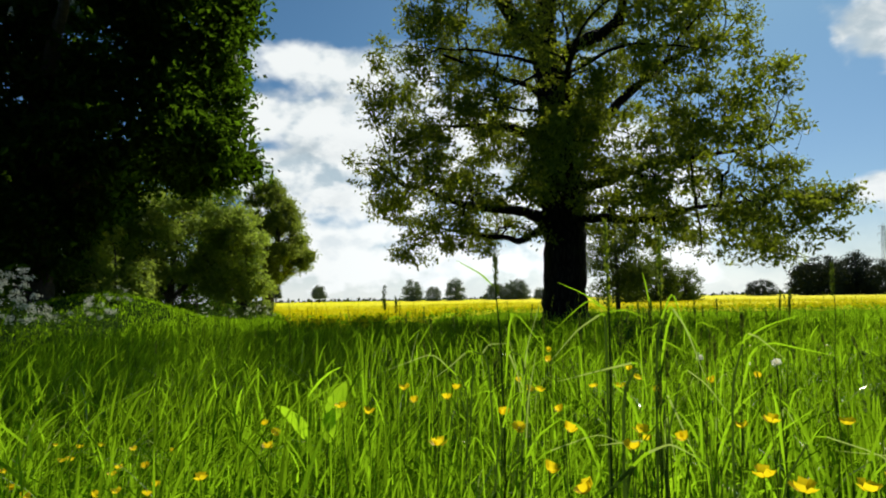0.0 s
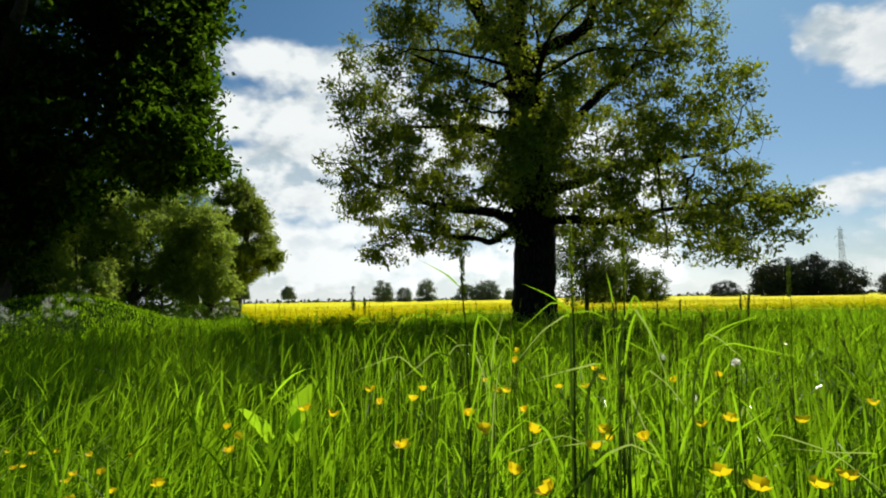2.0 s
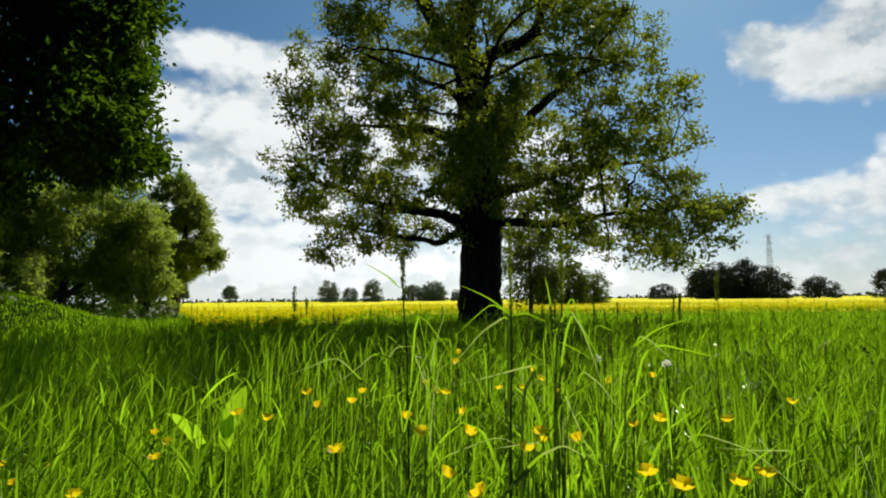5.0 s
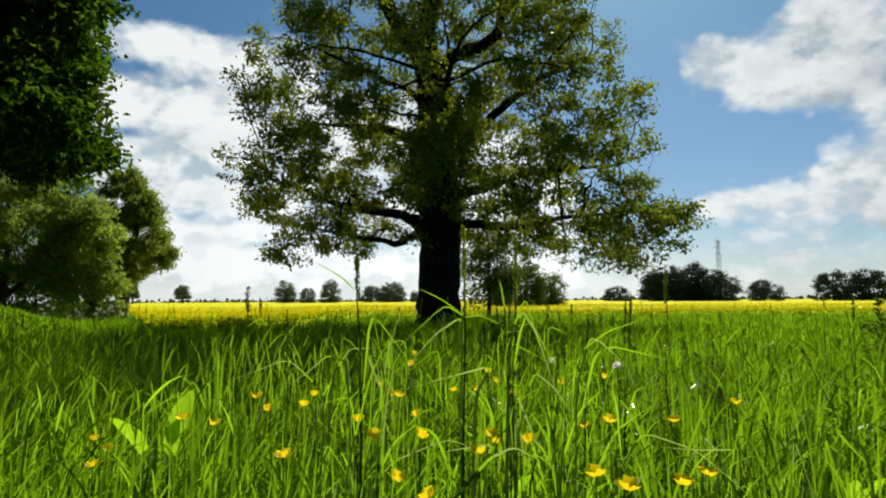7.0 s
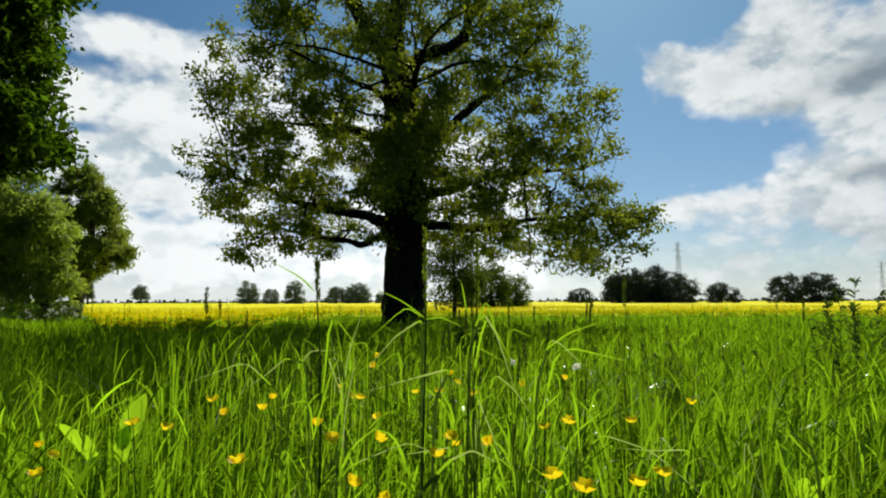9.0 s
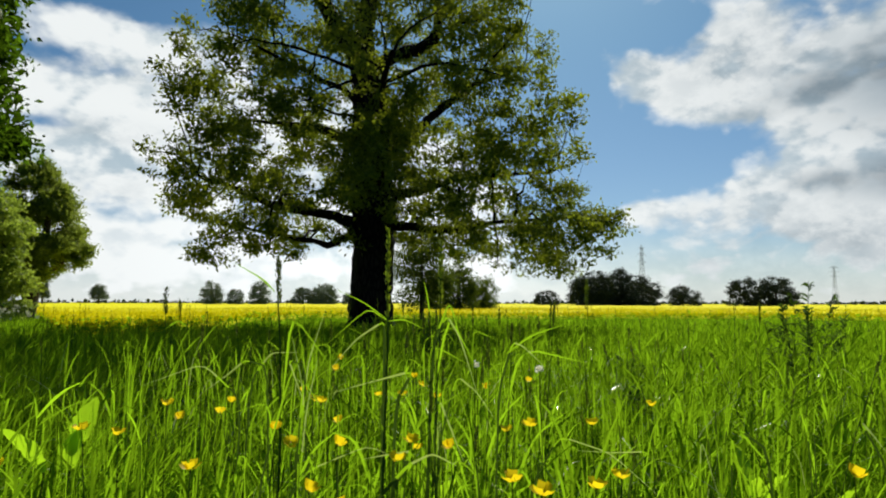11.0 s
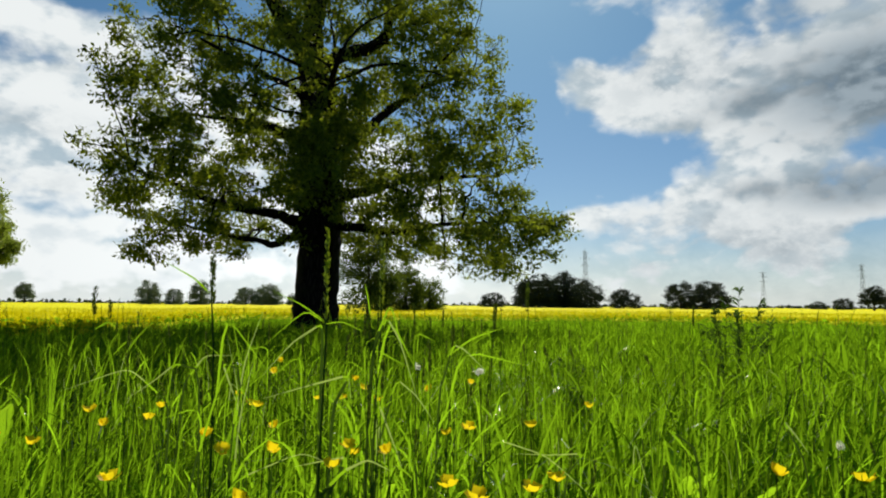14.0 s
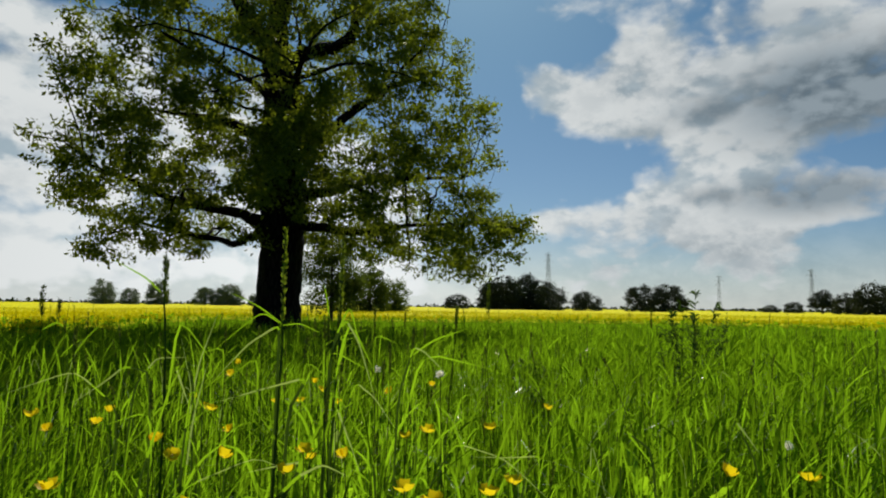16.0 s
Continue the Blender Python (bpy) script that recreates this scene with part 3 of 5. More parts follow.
# ---- flowering field ----
def build_field():
    rng = np.random.default_rng(5)
    ang = np.linspace(-85, 18.5, 220)
    steps = np.concatenate([[0.0, 0.15, 1.0], np.linspace(2.5, 60, 40), 60 * (40.0) ** (np.arange(1, 26) / 25)])
    A, S = np.meshgrid(ang, steps, indexing="ij")
    Rr = field_edge(A) + S
    X, Y = -Rr * np.sin(np.radians(A)), Rr * np.cos(np.radians(A))
    Z = land(X, Y) + np.where(S == 0, 0.0, np.where(S < 0.5, 0.20, 0.30 + 0.03 * rng.uniform(-1, 1, S.shape)))
    n = len(steps)
    i, j = np.meshgrid(np.arange(len(ang) - 1), np.arange(n - 1), indexing="ij")
    Q = np.stack([i * n + j, (i + 1) * n + j, (i + 1) * n + j + 1, i * n + j + 1], -1).reshape(-1, 4)
    me = mesh_np("flower_field", np.stack([X, Y, Z], -1), Q, None, True)
    me.materials.append(CANOPY)
    tagged(new("flower_field", me), "bright yellow flowering crop field up to the horizon", "field", kind="structure")
    # flower heads and green stems standing proud of the canopy
    for name, mat, count, size, lift in (("yellow_blossom", RAPE, 90000, 0.075, 0.36), ("field_leaf", GRASS, 30000, 0.14, 0.24)):
        a = rng.uniform(-80, 18, count)
        s = 45 * rng.uniform(0, 1, count) ** 1.5 + 0.2 if mat is RAPE else rng.uniform(0.3, 5.0, count)
        r = field_edge(a) + s
        x, y = -r * np.sin(np.radians(a)), r * np.cos(np.radians(a))
        C = np.stack([x, y, land(x, y) + lift + rng.normal(0, 0.05, count)], 1)
        V, Qd = leaves(C, 1, 0.03, size, rng, 1.0, 0.9)
        me = mesh_np(name, V, Qd)
        me.materials.append(mat)
        tagged(new(name, me), "yellow blossoms of the flowering field" if mat is RAPE else "green leaves between the yellow blossoms", "crop", kind="stuff")


build_field()


# ---- trees ----
def crown_points(count, outline, bottom, seed, depth=0.9, gap=-0.12, scale=0.42, hollow=0.45):
    """Spray centres inside a crown: outline rows are (height, left, right); bottom rows (u, lowest height)."""
    rng = np.random.default_rng(seed)
    O, B = np.array(outline, float), np.array(bottom, float)
    P = np.empty((0, 3))
    while len(P) < count:
        z = rng.uniform(O[0, 0], O[-1, 0], 20000)
        L, R = np.interp(z, O[:, 0], O[:, 1]), np.interp(z, O[:, 0], O[:, 2])
        u = rng.uniform(O[:, 1].min(), O[:, 2].max(), 20000)
        hd = (R - L) / 2 * depth
        v = rng.uniform(-1, 1, 20000) * hd.max()
        c = np.stack([u, v, z], 1)
        rr = ((u - (L + R) / 2) / ((R - L) / 2 + 1e-6)) ** 2 + (v / (hd + 1e-6)) ** 2
        rr = rr * (1.12 + 0.30 * fbm(c, 0.3, seed + 1))
        ok = (rr < 1) & (z > np.interp(u, B[:, 0], B[:, 1]) + 0.25 * (np.abs(v) < hd * 0.3))
        ok &= fbm(c, scale, seed + 2) > gap - 0.25 * (rr - 0.5)
        ok &= rng.uniform(0, 1, len(z)) < np.clip(rr / hollow, 0.25, 1)
        P = np.concatenate([P, c[ok]])
    return P[:count]


def turned(P, ang):
    """Points turned about the upright by ang degrees."""
    c, s = math.cos(radians(ang)), math.sin(radians(ang))
    P = np.asarray(P, float)
    return np.stack([P[..., 0] * c - P[..., 1] * s, P[..., 0] * s + P[..., 1] * c, P[..., 2]], -1)


def nearest_node(nodes, p, low=0.6):
    """The limb node from which a branch to p would rise."""
    score = np.linalg.norm(nodes - p, axis=1) + low * np.maximum(0, nodes[:, 2] - p[2] + 0.3)
    return int(np.argmin(score))


def twig_soup(nodes, radii, C, boughs, twigs, rng, thick=0.05):
    """Boughs from the limbs into the crown, then thin twigs from the boughs to the sprays."""
    s = Soup()
    far = [int(rng.integers(len(C)))]
    dist = np.linalg.norm(C - C[far[0]], axis=1)
    for _ in range(boughs - 1):          # spread evenly through the crown
        far.append(int(np.argmax(dist)))
        dist = np.minimum(dist, np.linalg.norm(C - C[far[-1]], axis=1))
    more, mr = [nodes], [radii]
    for k in far:
        p = C[k]
        a = nearest_node(nodes, p)
        d = np.linalg.norm(p - nodes[a])
        n = max(5, int(d / 0.35))
        line = bend(nodes[a], p, n, 0.08 * d, 0.07, rng)
        r = np.linspace(min(radii[a] * 0.7, thick * (0.4 + 0.3 * d)), 0.010, n)
        s.add(*tube(line, r, 5))
        more.append(line), mr.append(r)
    nodes, radii = np.concatenate(more), np.concatenate(mr)
    for k in rng.choice(len(C), min(twigs, len(C)), replace=False):
        a = nearest_node(nodes, C[k], 0.3)
        d = np.linalg.norm(C[k] - nodes[a])
        if d > 2.2:
            continue
        n = max(4, int(d / 0.3))
        s.add(*tube(bend(nodes[a], C[k], n, 0.06 * d, 0.04, rng), np.linspace(min(radii[a] * 0.7, 0.018), 0.005, n), 3))
    return s


def grow(name, place, face, label, group, limbs, outline, bottom, bark, leaf, sprays, per, spread, size, seed, twigs=260, depth=0.8, gap=-0.12,
         scale=0.42, hollow=0.45, slim=0.5, flare=None, thick=0.05, sides=14, inner=0, droops=(), open_top=False, clumps=None, holes=()):
    """A broadleaved tree. limbs: lists of (u, v, z, radius), the first is the trunk; all in the tree's own frame, turned to face."""
    rng = np.random.default_rng(seed)
    tree = thing(name, place, label, "tree", group)
    nodes, radii = [], []
    for i, rows in enumerate(limbs):
        L = np.array(rows, float)
        s = np.linspace(0, len(L) - 1, (len(L) - 1) * 6 + 1)
        line = np.stack([np.interp(s, np.arange(len(L)), L[:, k]) for k in range(4)], 1)
        wob = rng.normal(0, 0.03 + 0.1 * (i > 0), (len(line), 3)) * np.minimum(1, line[:, 3:4] * 4)
        wob[:1] = 0
        ker = np.array([0.25, 0.5, 0.25])
        for k in range(3):
            wob[:, k] = np.convolve(wob[:, k], ker, "same")
            for _ in range(4):
                line[1:-1, k] = np.convolve(line[:, k], ker, "same")[1:-1]
        pts = turned(line[:, :3] + wob * 0.8, face)
        rad = line[:, 3] * (1 + 0.05 * rng.normal(0, 1, len(line)))
        V, Q = tube(pts, rad, sides if i == 0 else 8)
        if i == 0 and flare:          # buttressed foot and fluted bark
            V3 = V.reshape(len(pts), sides, 3)
            ang = np.arange(sides) * 2 * math.pi / sides
            for r in range(len(pts)):
                f = 1 + flare * math.exp(-pts[r, 2] / 0.5) * (1 + 0.35 * np.sin(ang * 4 + 1)) + 0.05 * np.sin(ang * 5 + pts[r, 2]) + 0.03 * rng.normal(0, 1, sides)
                V3[r] = pts[r] + (V3[r] - pts[r]) * f[:, None]
            V = V3.reshape(-1, 3)
        part("trunk" if i == 0 else "limb", Soup().add(V, Q).mesh("trunk" if i == 0 else "limb", bark, True), tree)
        nodes.append(pts[2:] if i else pts[len(pts) // 2:])
        radii.append(rad[2:] if i else rad[len(pts) // 2:])
    C = turned(crown_points(sprays, outline, bottom, seed, depth, gap, scale, hollow), face)
    if clumps:          # sprays gather into leafy shelves with gaps between them
        count, pull, flat = clumps
        K = C[rng.choice(len(C), count, replace=False)]
        near = np.concatenate([np.argmin(((C[i:i + 500, None] - K[None]) ** 2).sum(-1), axis=1) for i in range(0, len(C), 500)])
        C = K[near] + (C - K[near]) * np.array([pull, pull, pull * flat])
    for u, z, r in holes:          # windows in the crown
        side = turned(C, -face)
        C = C[~((np.hypot(side[:, 0] - u, side[:, 2] - z) < r) & (rng.uniform(0, 1, len(C)) < 0.85))]
    if open_top:          # the upper limbs stand clear of leaves
        side = turned(C, -face)
        C = C[~((np.abs(side[:, 0] + 0.2) < 1.5) & (side[:, 1] < 0.5) & (side[:, 2] > 7.2) & (rng.uniform(0, 1, len(C)) < 0.5))]
    if open_top:          # small gaps all over, more of them on the sunward side
        side = turned(C, -face)
        limit = np.where(np.abs(side[:, 0]) < 1.2, -0.45, np.where(side[:, 0] > 0, -0.12, -0.20))
        C = C[fbm(C, 1.05, seed + 9) > limit]
    if inner:          # shoots along the trunk
        z = rng.uniform(4.0, 7.4, inner)
        a = rng.uniform(0, 6.283, inner)
        r = rng.uniform(0.55, 1.3, inner)
        C = np.concatenate([C, turned(np.stack([0.2 + r * np.cos(a), r * np.sin(a), z], 1), face)])
    for u, v, z, r, n in droops:          # sprays that hang below the crown
        q = rng.normal(0, 1, (n, 3)) * [r * 0.55, r * 0.55, r * 0.35]
        C = np.concatenate([C, turned(q + [u, v, z], face)])
    if clumps:          # no lone sprays far from the rest
        near = np.concatenate([(((C[i:i + 400, None] - C[None]) ** 2).sum(-1) < 0.7).sum(1) for i in range(0, len(C), 400)])
        C = C[near > 4]
    if twigs:
        s = twig_soup(np.concatenate(nodes), np.concatenate(radii), C, max(8, twigs // 7), twigs, rng, thick)
        tagged(part("twig", s.mesh("twig", bark, True), tree), kind="stuff")
    V, Q = leaves(C, per, spread, size, rng, 0.6, slim)
    me = mesh_np("crown", V, Q)
    me.materials.append(leaf)
    tagged(part("crown", me, tree), kind="stuff")
    return tree


# the old oak at the edge of the field
OAK_OUT = [(1.7, 4.6, 7.2), (2.5, -5.3, 7.9), (3.2, -6.2, 8.3), (4.0, -6.9, 8.4), (4.7, -7.0, 7.8), (5.2, -7.0, 7.5), (6.4, -7.0, 7.3), (7.8, -7.0, 6.8), (9.2, -6.7, 6.4), (10.4, -6.0, 6.1),
           (12.0, -5.6, 6.0), (14.0, -4.4, 4.6), (15.5, -2.2, 2.4), (16.2, -0.6, 0.8)]
OAK_LOW = [(-7.6, 3.0), (-6.2, 3.0), (-5.4, 2.2), (-4.4, 2.8), (-3.0, 2.8), (-2.0, 3.7), (-0.9, 3.5), (0.9, 3.3), (2.1, 2.8), (3.4, 2.7), (4.6, 2.5), (5.7, 1.9), (6.7, 1.9), (7.3, 2.7), (8.6, 3.0)]
OAK_LIMBS = [
    [(-0.04, 0, -0.1, 0.70), (-0.03, 0, 1.2, 0.66), (0.0, 0, 3.0, 0.68), (-0.06, 0, 4.2, 0.68), (-0.16, 0.05, 6.4, 0.62), (-0.24, 0.05, 8.0, 0.52), (-0.50, 0.1, 9.3, 0.42), (-0.32, 0.2, 11.4, 0.30), (0.1, 0.2, 14.0, 0.12)],
    [(-0.45, -0.1, 3.3, 0.26), (-1.0, -0.2, 3.72, 0.19), (-1.85, -0.3, 3.95, 0.15), (-3.1, -0.5, 4.05, 0.12), (-4.0, -0.8, 4.35, 0.09), (-5.4, -1.0, 4.9, 0.04)],
    [(-0.5, 0.1, 3.3, 0.18), (-0.95, 0.2, 3.15, 0.14), (-1.5, 0.3, 2.85, 0.11), (-2.5, 0.5, 3.1, 0.08), (-4.4, 0.8, 3.5, 0.04)],
    [(-0.40, 0, 8.7, 0.34), (-0.85, -0.1, 9.6, 0.31), (-1.4, -0.2, 10.5, 0.28), (-2.0, -0.3, 11.3, 0.24), (-3.0, -0.4, 13.2, 0.10)],
    [(-0.3, 0, 6.0, 0.26), (-1.6, 0.8, 7.0, 0.16), (-3.2, 1.3, 7.3, 0.09), (-4.6, 1.6, 7.5, 0.03)],
    [(-0.2, 0, 8.6, 0.30), (0.7, -0.2, 9.45, 0.21), (1.7, -0.3, 9.8, 0.19), (2.05, -0.4, 10.25, 0.17), (2.05, -0.4, 11.3, 0.14), (2.6, -0.6, 13.0, 0.06)],
    [(0.2, 0.1, 5.9, 0.26), (0.6, 0.2, 6.4, 0.22), (1.45, 0.4, 6.85, 0.19), (2.2, 0.6, 7.8, 0.15), (3.6, 0.8, 8.9, 0.10), (5.4, 1.0, 9.6, 0.04)],
    [(0.4, -0.2, 3.5, 0.20), (1.2, -0.5, 3.5, 0.15), (2.3, -0.8, 3.25, 0.10), (4.2, -1.0, 3.6, 0.065), (6.4, -0.9, 3.8, 0.045), (8.0, -0.6, 3.7, 0.03)],
    [(0.1, -0.4, 4.8, 0.24), (0.3, -2.0, 5.8, 0.16), (0.2, -4.2, 6.8, 0.10), (0.4, -6.0, 7.0, 0.05)],
    [(0.0, 0.4, 5.0, 0.24), (-0.4, 2.2, 6.0, 0.16), (-0.2, 4.4, 7.2, 0.10), (0.2, 6.0, 7.6, 0.05)],
    [(0.3, 0.2, 4.4, 0.20), (1.8, 0.6, 5.0, 0.14), (3.8, 0.8, 5.5, 0.09), (6.2, 0.4, 5.6, 0.04)],
    [(-0.3, -0.2, 7.4, 0.14), (-1.2, -0.6, 8.0, 0.10), (-2.6, -0.9, 8.6, 0.07), (-4.4, -1.0, 9.4, 0.03)]]
OAK_AT = (3.50, 19.69, 0.0)
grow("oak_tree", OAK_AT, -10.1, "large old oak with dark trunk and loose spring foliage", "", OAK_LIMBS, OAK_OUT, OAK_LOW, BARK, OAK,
           6600, 30, 0.15, 0.145, 31, twigs=1000, flare=0.25, gap=-0.10, scale=0.5, hollow=0.35, inner=170, open_top=True, clumps=(900, 0.74, 0.9),
           holes=[(-4.7, 8.0, 0.65), (-3.3, 9.0, 0.5), (-1.7, 4.5, 0.5), (3.0, 6.9, 0.45), (5.1, 4.9, 0.55), (-1.3, 6.9, 0.4), (-2.7, 10.4, 0.5), (1.8, 7.6, 0.35)],
           droops=[(5.0, -1.0, 2.7, 0.9, 18), (6.2, 0.4, 2.3, 0.9, 26), (7.9, -0.4, 3.7, 0.7, 30), (7.6, 0.6, 4.3, 0.7, 16), (4.0, 1.0, 2.8, 0.7, 14), (7.2, -0.4, 3.0, 0.7, 20), (2.2, -1.6, 3.0, 0.8, 16), (-5.2, -0.8, 2.5, 0.6, 14), (-6.3, 0.2, 4.4, 0.6, 16), (-6.4, -0.6, 5.4, 0.6, 14), (-4.2, 1.0, 2.9, 0.7, 16),
                   (-2.8, 0.6, 2.8, 0.6, 14), (-1.0, -0.8, 3.0, 0.5, 8), (1.2, 1.4, 3.2, 0.6, 14)])

# the dark tree by the bank, the bushes behind it
DARK_OUT = [(0.5, -9.0, 2.0), (1.8, -10.0, 3.0), (3.0, -10.6, 3.6), (4.0, -11.0, 5.0), (4.6, -11.2, 8.0), (6.2, -11.4, 8.3), (7.8, -11.2, 7.7), (9.4, -11.0, 7.2), (11.3, -10.6, 8.2), (12.6, -10.0, 8.2),
            (14.0, -9.4, 7.0), (17.0, -7.0, 5.2), (20.0, -3.6, 2.6)]
DARK_LOW = [(-12, 0.4), (-4, 0.5), (0.8, 1.2), (1.7, 2.9), (2.6, 4.0), (3.8, 4.8), (4.9, 5.2), (6.4, 5.0), (9, 4.4)]
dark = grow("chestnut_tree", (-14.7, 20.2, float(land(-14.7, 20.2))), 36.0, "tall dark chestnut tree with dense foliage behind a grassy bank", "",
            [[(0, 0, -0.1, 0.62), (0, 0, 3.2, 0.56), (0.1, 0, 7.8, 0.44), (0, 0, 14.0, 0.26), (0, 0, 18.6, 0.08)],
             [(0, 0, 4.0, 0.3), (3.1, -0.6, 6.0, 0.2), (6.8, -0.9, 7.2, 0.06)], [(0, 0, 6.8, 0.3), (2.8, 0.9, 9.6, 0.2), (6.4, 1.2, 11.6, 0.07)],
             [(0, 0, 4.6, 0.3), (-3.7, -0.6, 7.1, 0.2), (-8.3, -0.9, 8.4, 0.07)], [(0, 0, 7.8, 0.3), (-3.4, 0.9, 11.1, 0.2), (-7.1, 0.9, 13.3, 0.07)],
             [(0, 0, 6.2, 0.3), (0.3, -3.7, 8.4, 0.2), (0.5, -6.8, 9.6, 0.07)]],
            DARK_OUT, DARK_LOW, BARK_DARK, SHADED, 5200, 38, 0.34, 0.30, 41, twigs=240, gap=-0.18, scale=0.32, hollow=0.6, slim=0.5, depth=0.5, clumps=(700, 0.7, 0.8))

def blossom_candles(tree, face, count, seed):
    """Upright cream flower spikes on the near side of the crown."""
    rng = np.random.default_rng(seed)
    for _ in range(count):
        u, z = rng.uniform(-5.5, 6.0), rng.uniform(6.5, 14.5)
        v = -4.6 * math.sqrt(max(0.05, 1 - ((u + 1.3) / 9.8) ** 2)) - 0.2
        p = turned(np.array([[u, v, z]]), face)[0]
        h = rng.uniform(0.18, 0.30)
        s = rng.uniform(0, 1, 120)
        a = rng.uniform(0, 6.283, 120)
        r = 0.06 * (1 - s) + 0.012
        C = p + np.stack([np.cos(a) * r, np.sin(a) * r, s * h], 1)
        V, Q = leaves(C, 1, 0.006, 0.03, rng, 1.0, 0.9)
        tagged(part("blossom", Soup().add(V, Q).mesh("blossom", WHITE), tree, "cream chestnut blossom spike"), kind="stuff")


blossom_candles(dark, 36.0, 14, 6)


def larger(k, rows):
    """Rows of lengths, all multiplied by k."""
    return [tuple(v * k for v in row) for row in rows]


grow("hawthorn_tree", (-14.1, 28.7, float(land(-14.1, 28.7))), 26.2, "wide olive-green hawthorn bush at the field corner", "hedge trees",
            [[(0, 0, -0.1, 0.22), (0, 0, 1.6, 0.18), (0.2, 0, 3.6, 0.12), (0, 0, 5.4, 0.05)], [(0, 0, 1.0, 0.14), (1.8, -0.4, 2.6, 0.08), (3.0, -0.4, 3.6, 0.03)],
             [(0, 0, 1.0, 0.14), (-1.8, -0.4, 2.6, 0.08), (-3.4, -0.4, 3.6, 0.03)]],
            [(0.2, -1.8, 0.9), (1.4, -2.7, 2.3), (3.2, -3.1, 3.3), (4.6, -2.6, 3.8), (5.8, -1.4, 3.7), (7.4, 0.0, 2.8)], [(-6, 0.6), (-1.2, 0.5), (-0.6, 1.7), (1.0, 1.9), (1.6, 1.2), (6, 1.0)], BARK_DARK, BUSH, 1050, 30, 0.22, 0.19, 51,
            twigs=160, gap=0.10, scale=0.42, hollow=0.5, clumps=(130, 0.58, 0.7))
grow("sallow_bush", (-10.7, 29.1, float(land(-10.7, 29.1))), 20.2, "bright yellow-green sallow bush hanging down to the grass", "hedge trees",
              [[(0, 0, -0.1, 0.16), (0.1, 0, 1.6, 0.12), (0.2, 0, 3.4, 0.07), (0.2, 0, 4.4, 0.03)], [(0, 0, 0.8, 0.1), (-1.0, -0.3, 2.2, 0.06), (-1.8, -0.3, 3.2, 0.03)]],
              [(0.1, -0.6, 0.9), (0.8, -1.1, 1.1), (1.8, -1.7, 1.2), (3.4, -2.2, 1.3), (4.6, -1.9, 1.2), (5.6, -1.0, 0.7)], [(-3, 1.2), (-1.0, 0.8), (-0.4, 0.1), (2, 0.1)], BARK_DARK, BUSH, 430, 30, 0.20, 0.18, 55,
              twigs=90, gap=0.08, scale=0.55, hollow=0.5, clumps=(70, 0.58, 1.1))
grow("willow_tree", (-10.8, 36.4, 0.0), 16.5, "grey-green willow tree with a dark leaning trunk at the field corner", "hedge trees",
              [larger(1.16, rows) for rows in (
                  [(-0.9, 0, -0.1, 0.34), (-0.8, 0, 1.6, 0.28), (-0.4, 0, 3.6, 0.18), (-0.2, 0, 5.6, 0.06)], [(-0.6, 0, 1.8, 0.16), (0.6, -0.3, 3.0, 0.1), (1.5, -0.3, 3.4, 0.04)],
                  [(-0.6, 0, 2.2, 0.14), (-1.8, -0.3, 3.6, 0.1), (-2.8, -0.3, 4.2, 0.04)])],
              larger(1.16, [(1.2, -2.6, 0.2), (2.1, -2.8, 1.5), (3.2, -2.9, 1.8), (4.4, -2.8, 1.4), (5.6, -2.4, 0.8), (6.8, -1.8, 0.1), (7.6, -1.2, -0.6)]),
              larger(1.16, [(-4, 0.2), (-1.2, 0.6), (-0.3, 1.7), (0.8, 2.2), (1.4, 2.4), (3, 2.8)]), BARK_DARK, WILLOW,
              1900, 34, 0.18, 0.17, 61, twigs=160, gap=0.0, scale=0.42, hollow=0.45, slim=0.42, clumps=(210, 0.64, 0.9))
grow("hazel_bush", (-13.4, 22.75, float(land(-13.4, 22.75))), 30.4, "light green hazel bush behind a grassy bank", "hedge trees",
     [larger(0.8, [(0, 0, -0.1, 0.10), (0.1, 0, 1.4, 0.08), (0, 0, 3.4, 0.03)]), larger(0.8, [(0, 0, 0.4, 0.07), (-0.8, -0.2, 2.0, 0.04), (-1.2, -0.3, 3.0, 0.02)])],
     larger(0.8, [(0.2, -1.5, 1.2), (1.2, -2.1, 1.6), (2.6, -2.2, 1.7), (3.8, -1.4, 1.3), (4.8, -0.4, 0.6)]), [(-3, 0.3), (3, 0.5)], BARK_DARK, BUSH, 300, 30, 0.18, 0.16, 57,
     twigs=60, gap=0.06, scale=0.5, hollow=0.5, clumps=(50, 0.5, 0.9))
# added near-black bush: stands for the shaded hollow, closes the gap under the tall tree
grow("hollow_fill_bush", (-19.2, 29.0, float(land(-19.2, 29.0))), 36.0, "added dark bush standing in for the shaded hollow below taller trees", "hedge trees",
     [[(0, 0, -0.1, 0.15), (0, 0, 2.0, 0.10), (0, 0, 4.5, 0.04)]], [(0.0, -5.0, 4.2), (2.0, -5.6, 4.6), (4.0, -5.0, 4.4), (6.0, -3.6, 3.8), (8.0, -1.6, 2.0)], [(-6, 0), (6, 0)], BARK_DARK, SHADED,
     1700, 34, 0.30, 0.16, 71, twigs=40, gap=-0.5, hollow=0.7)

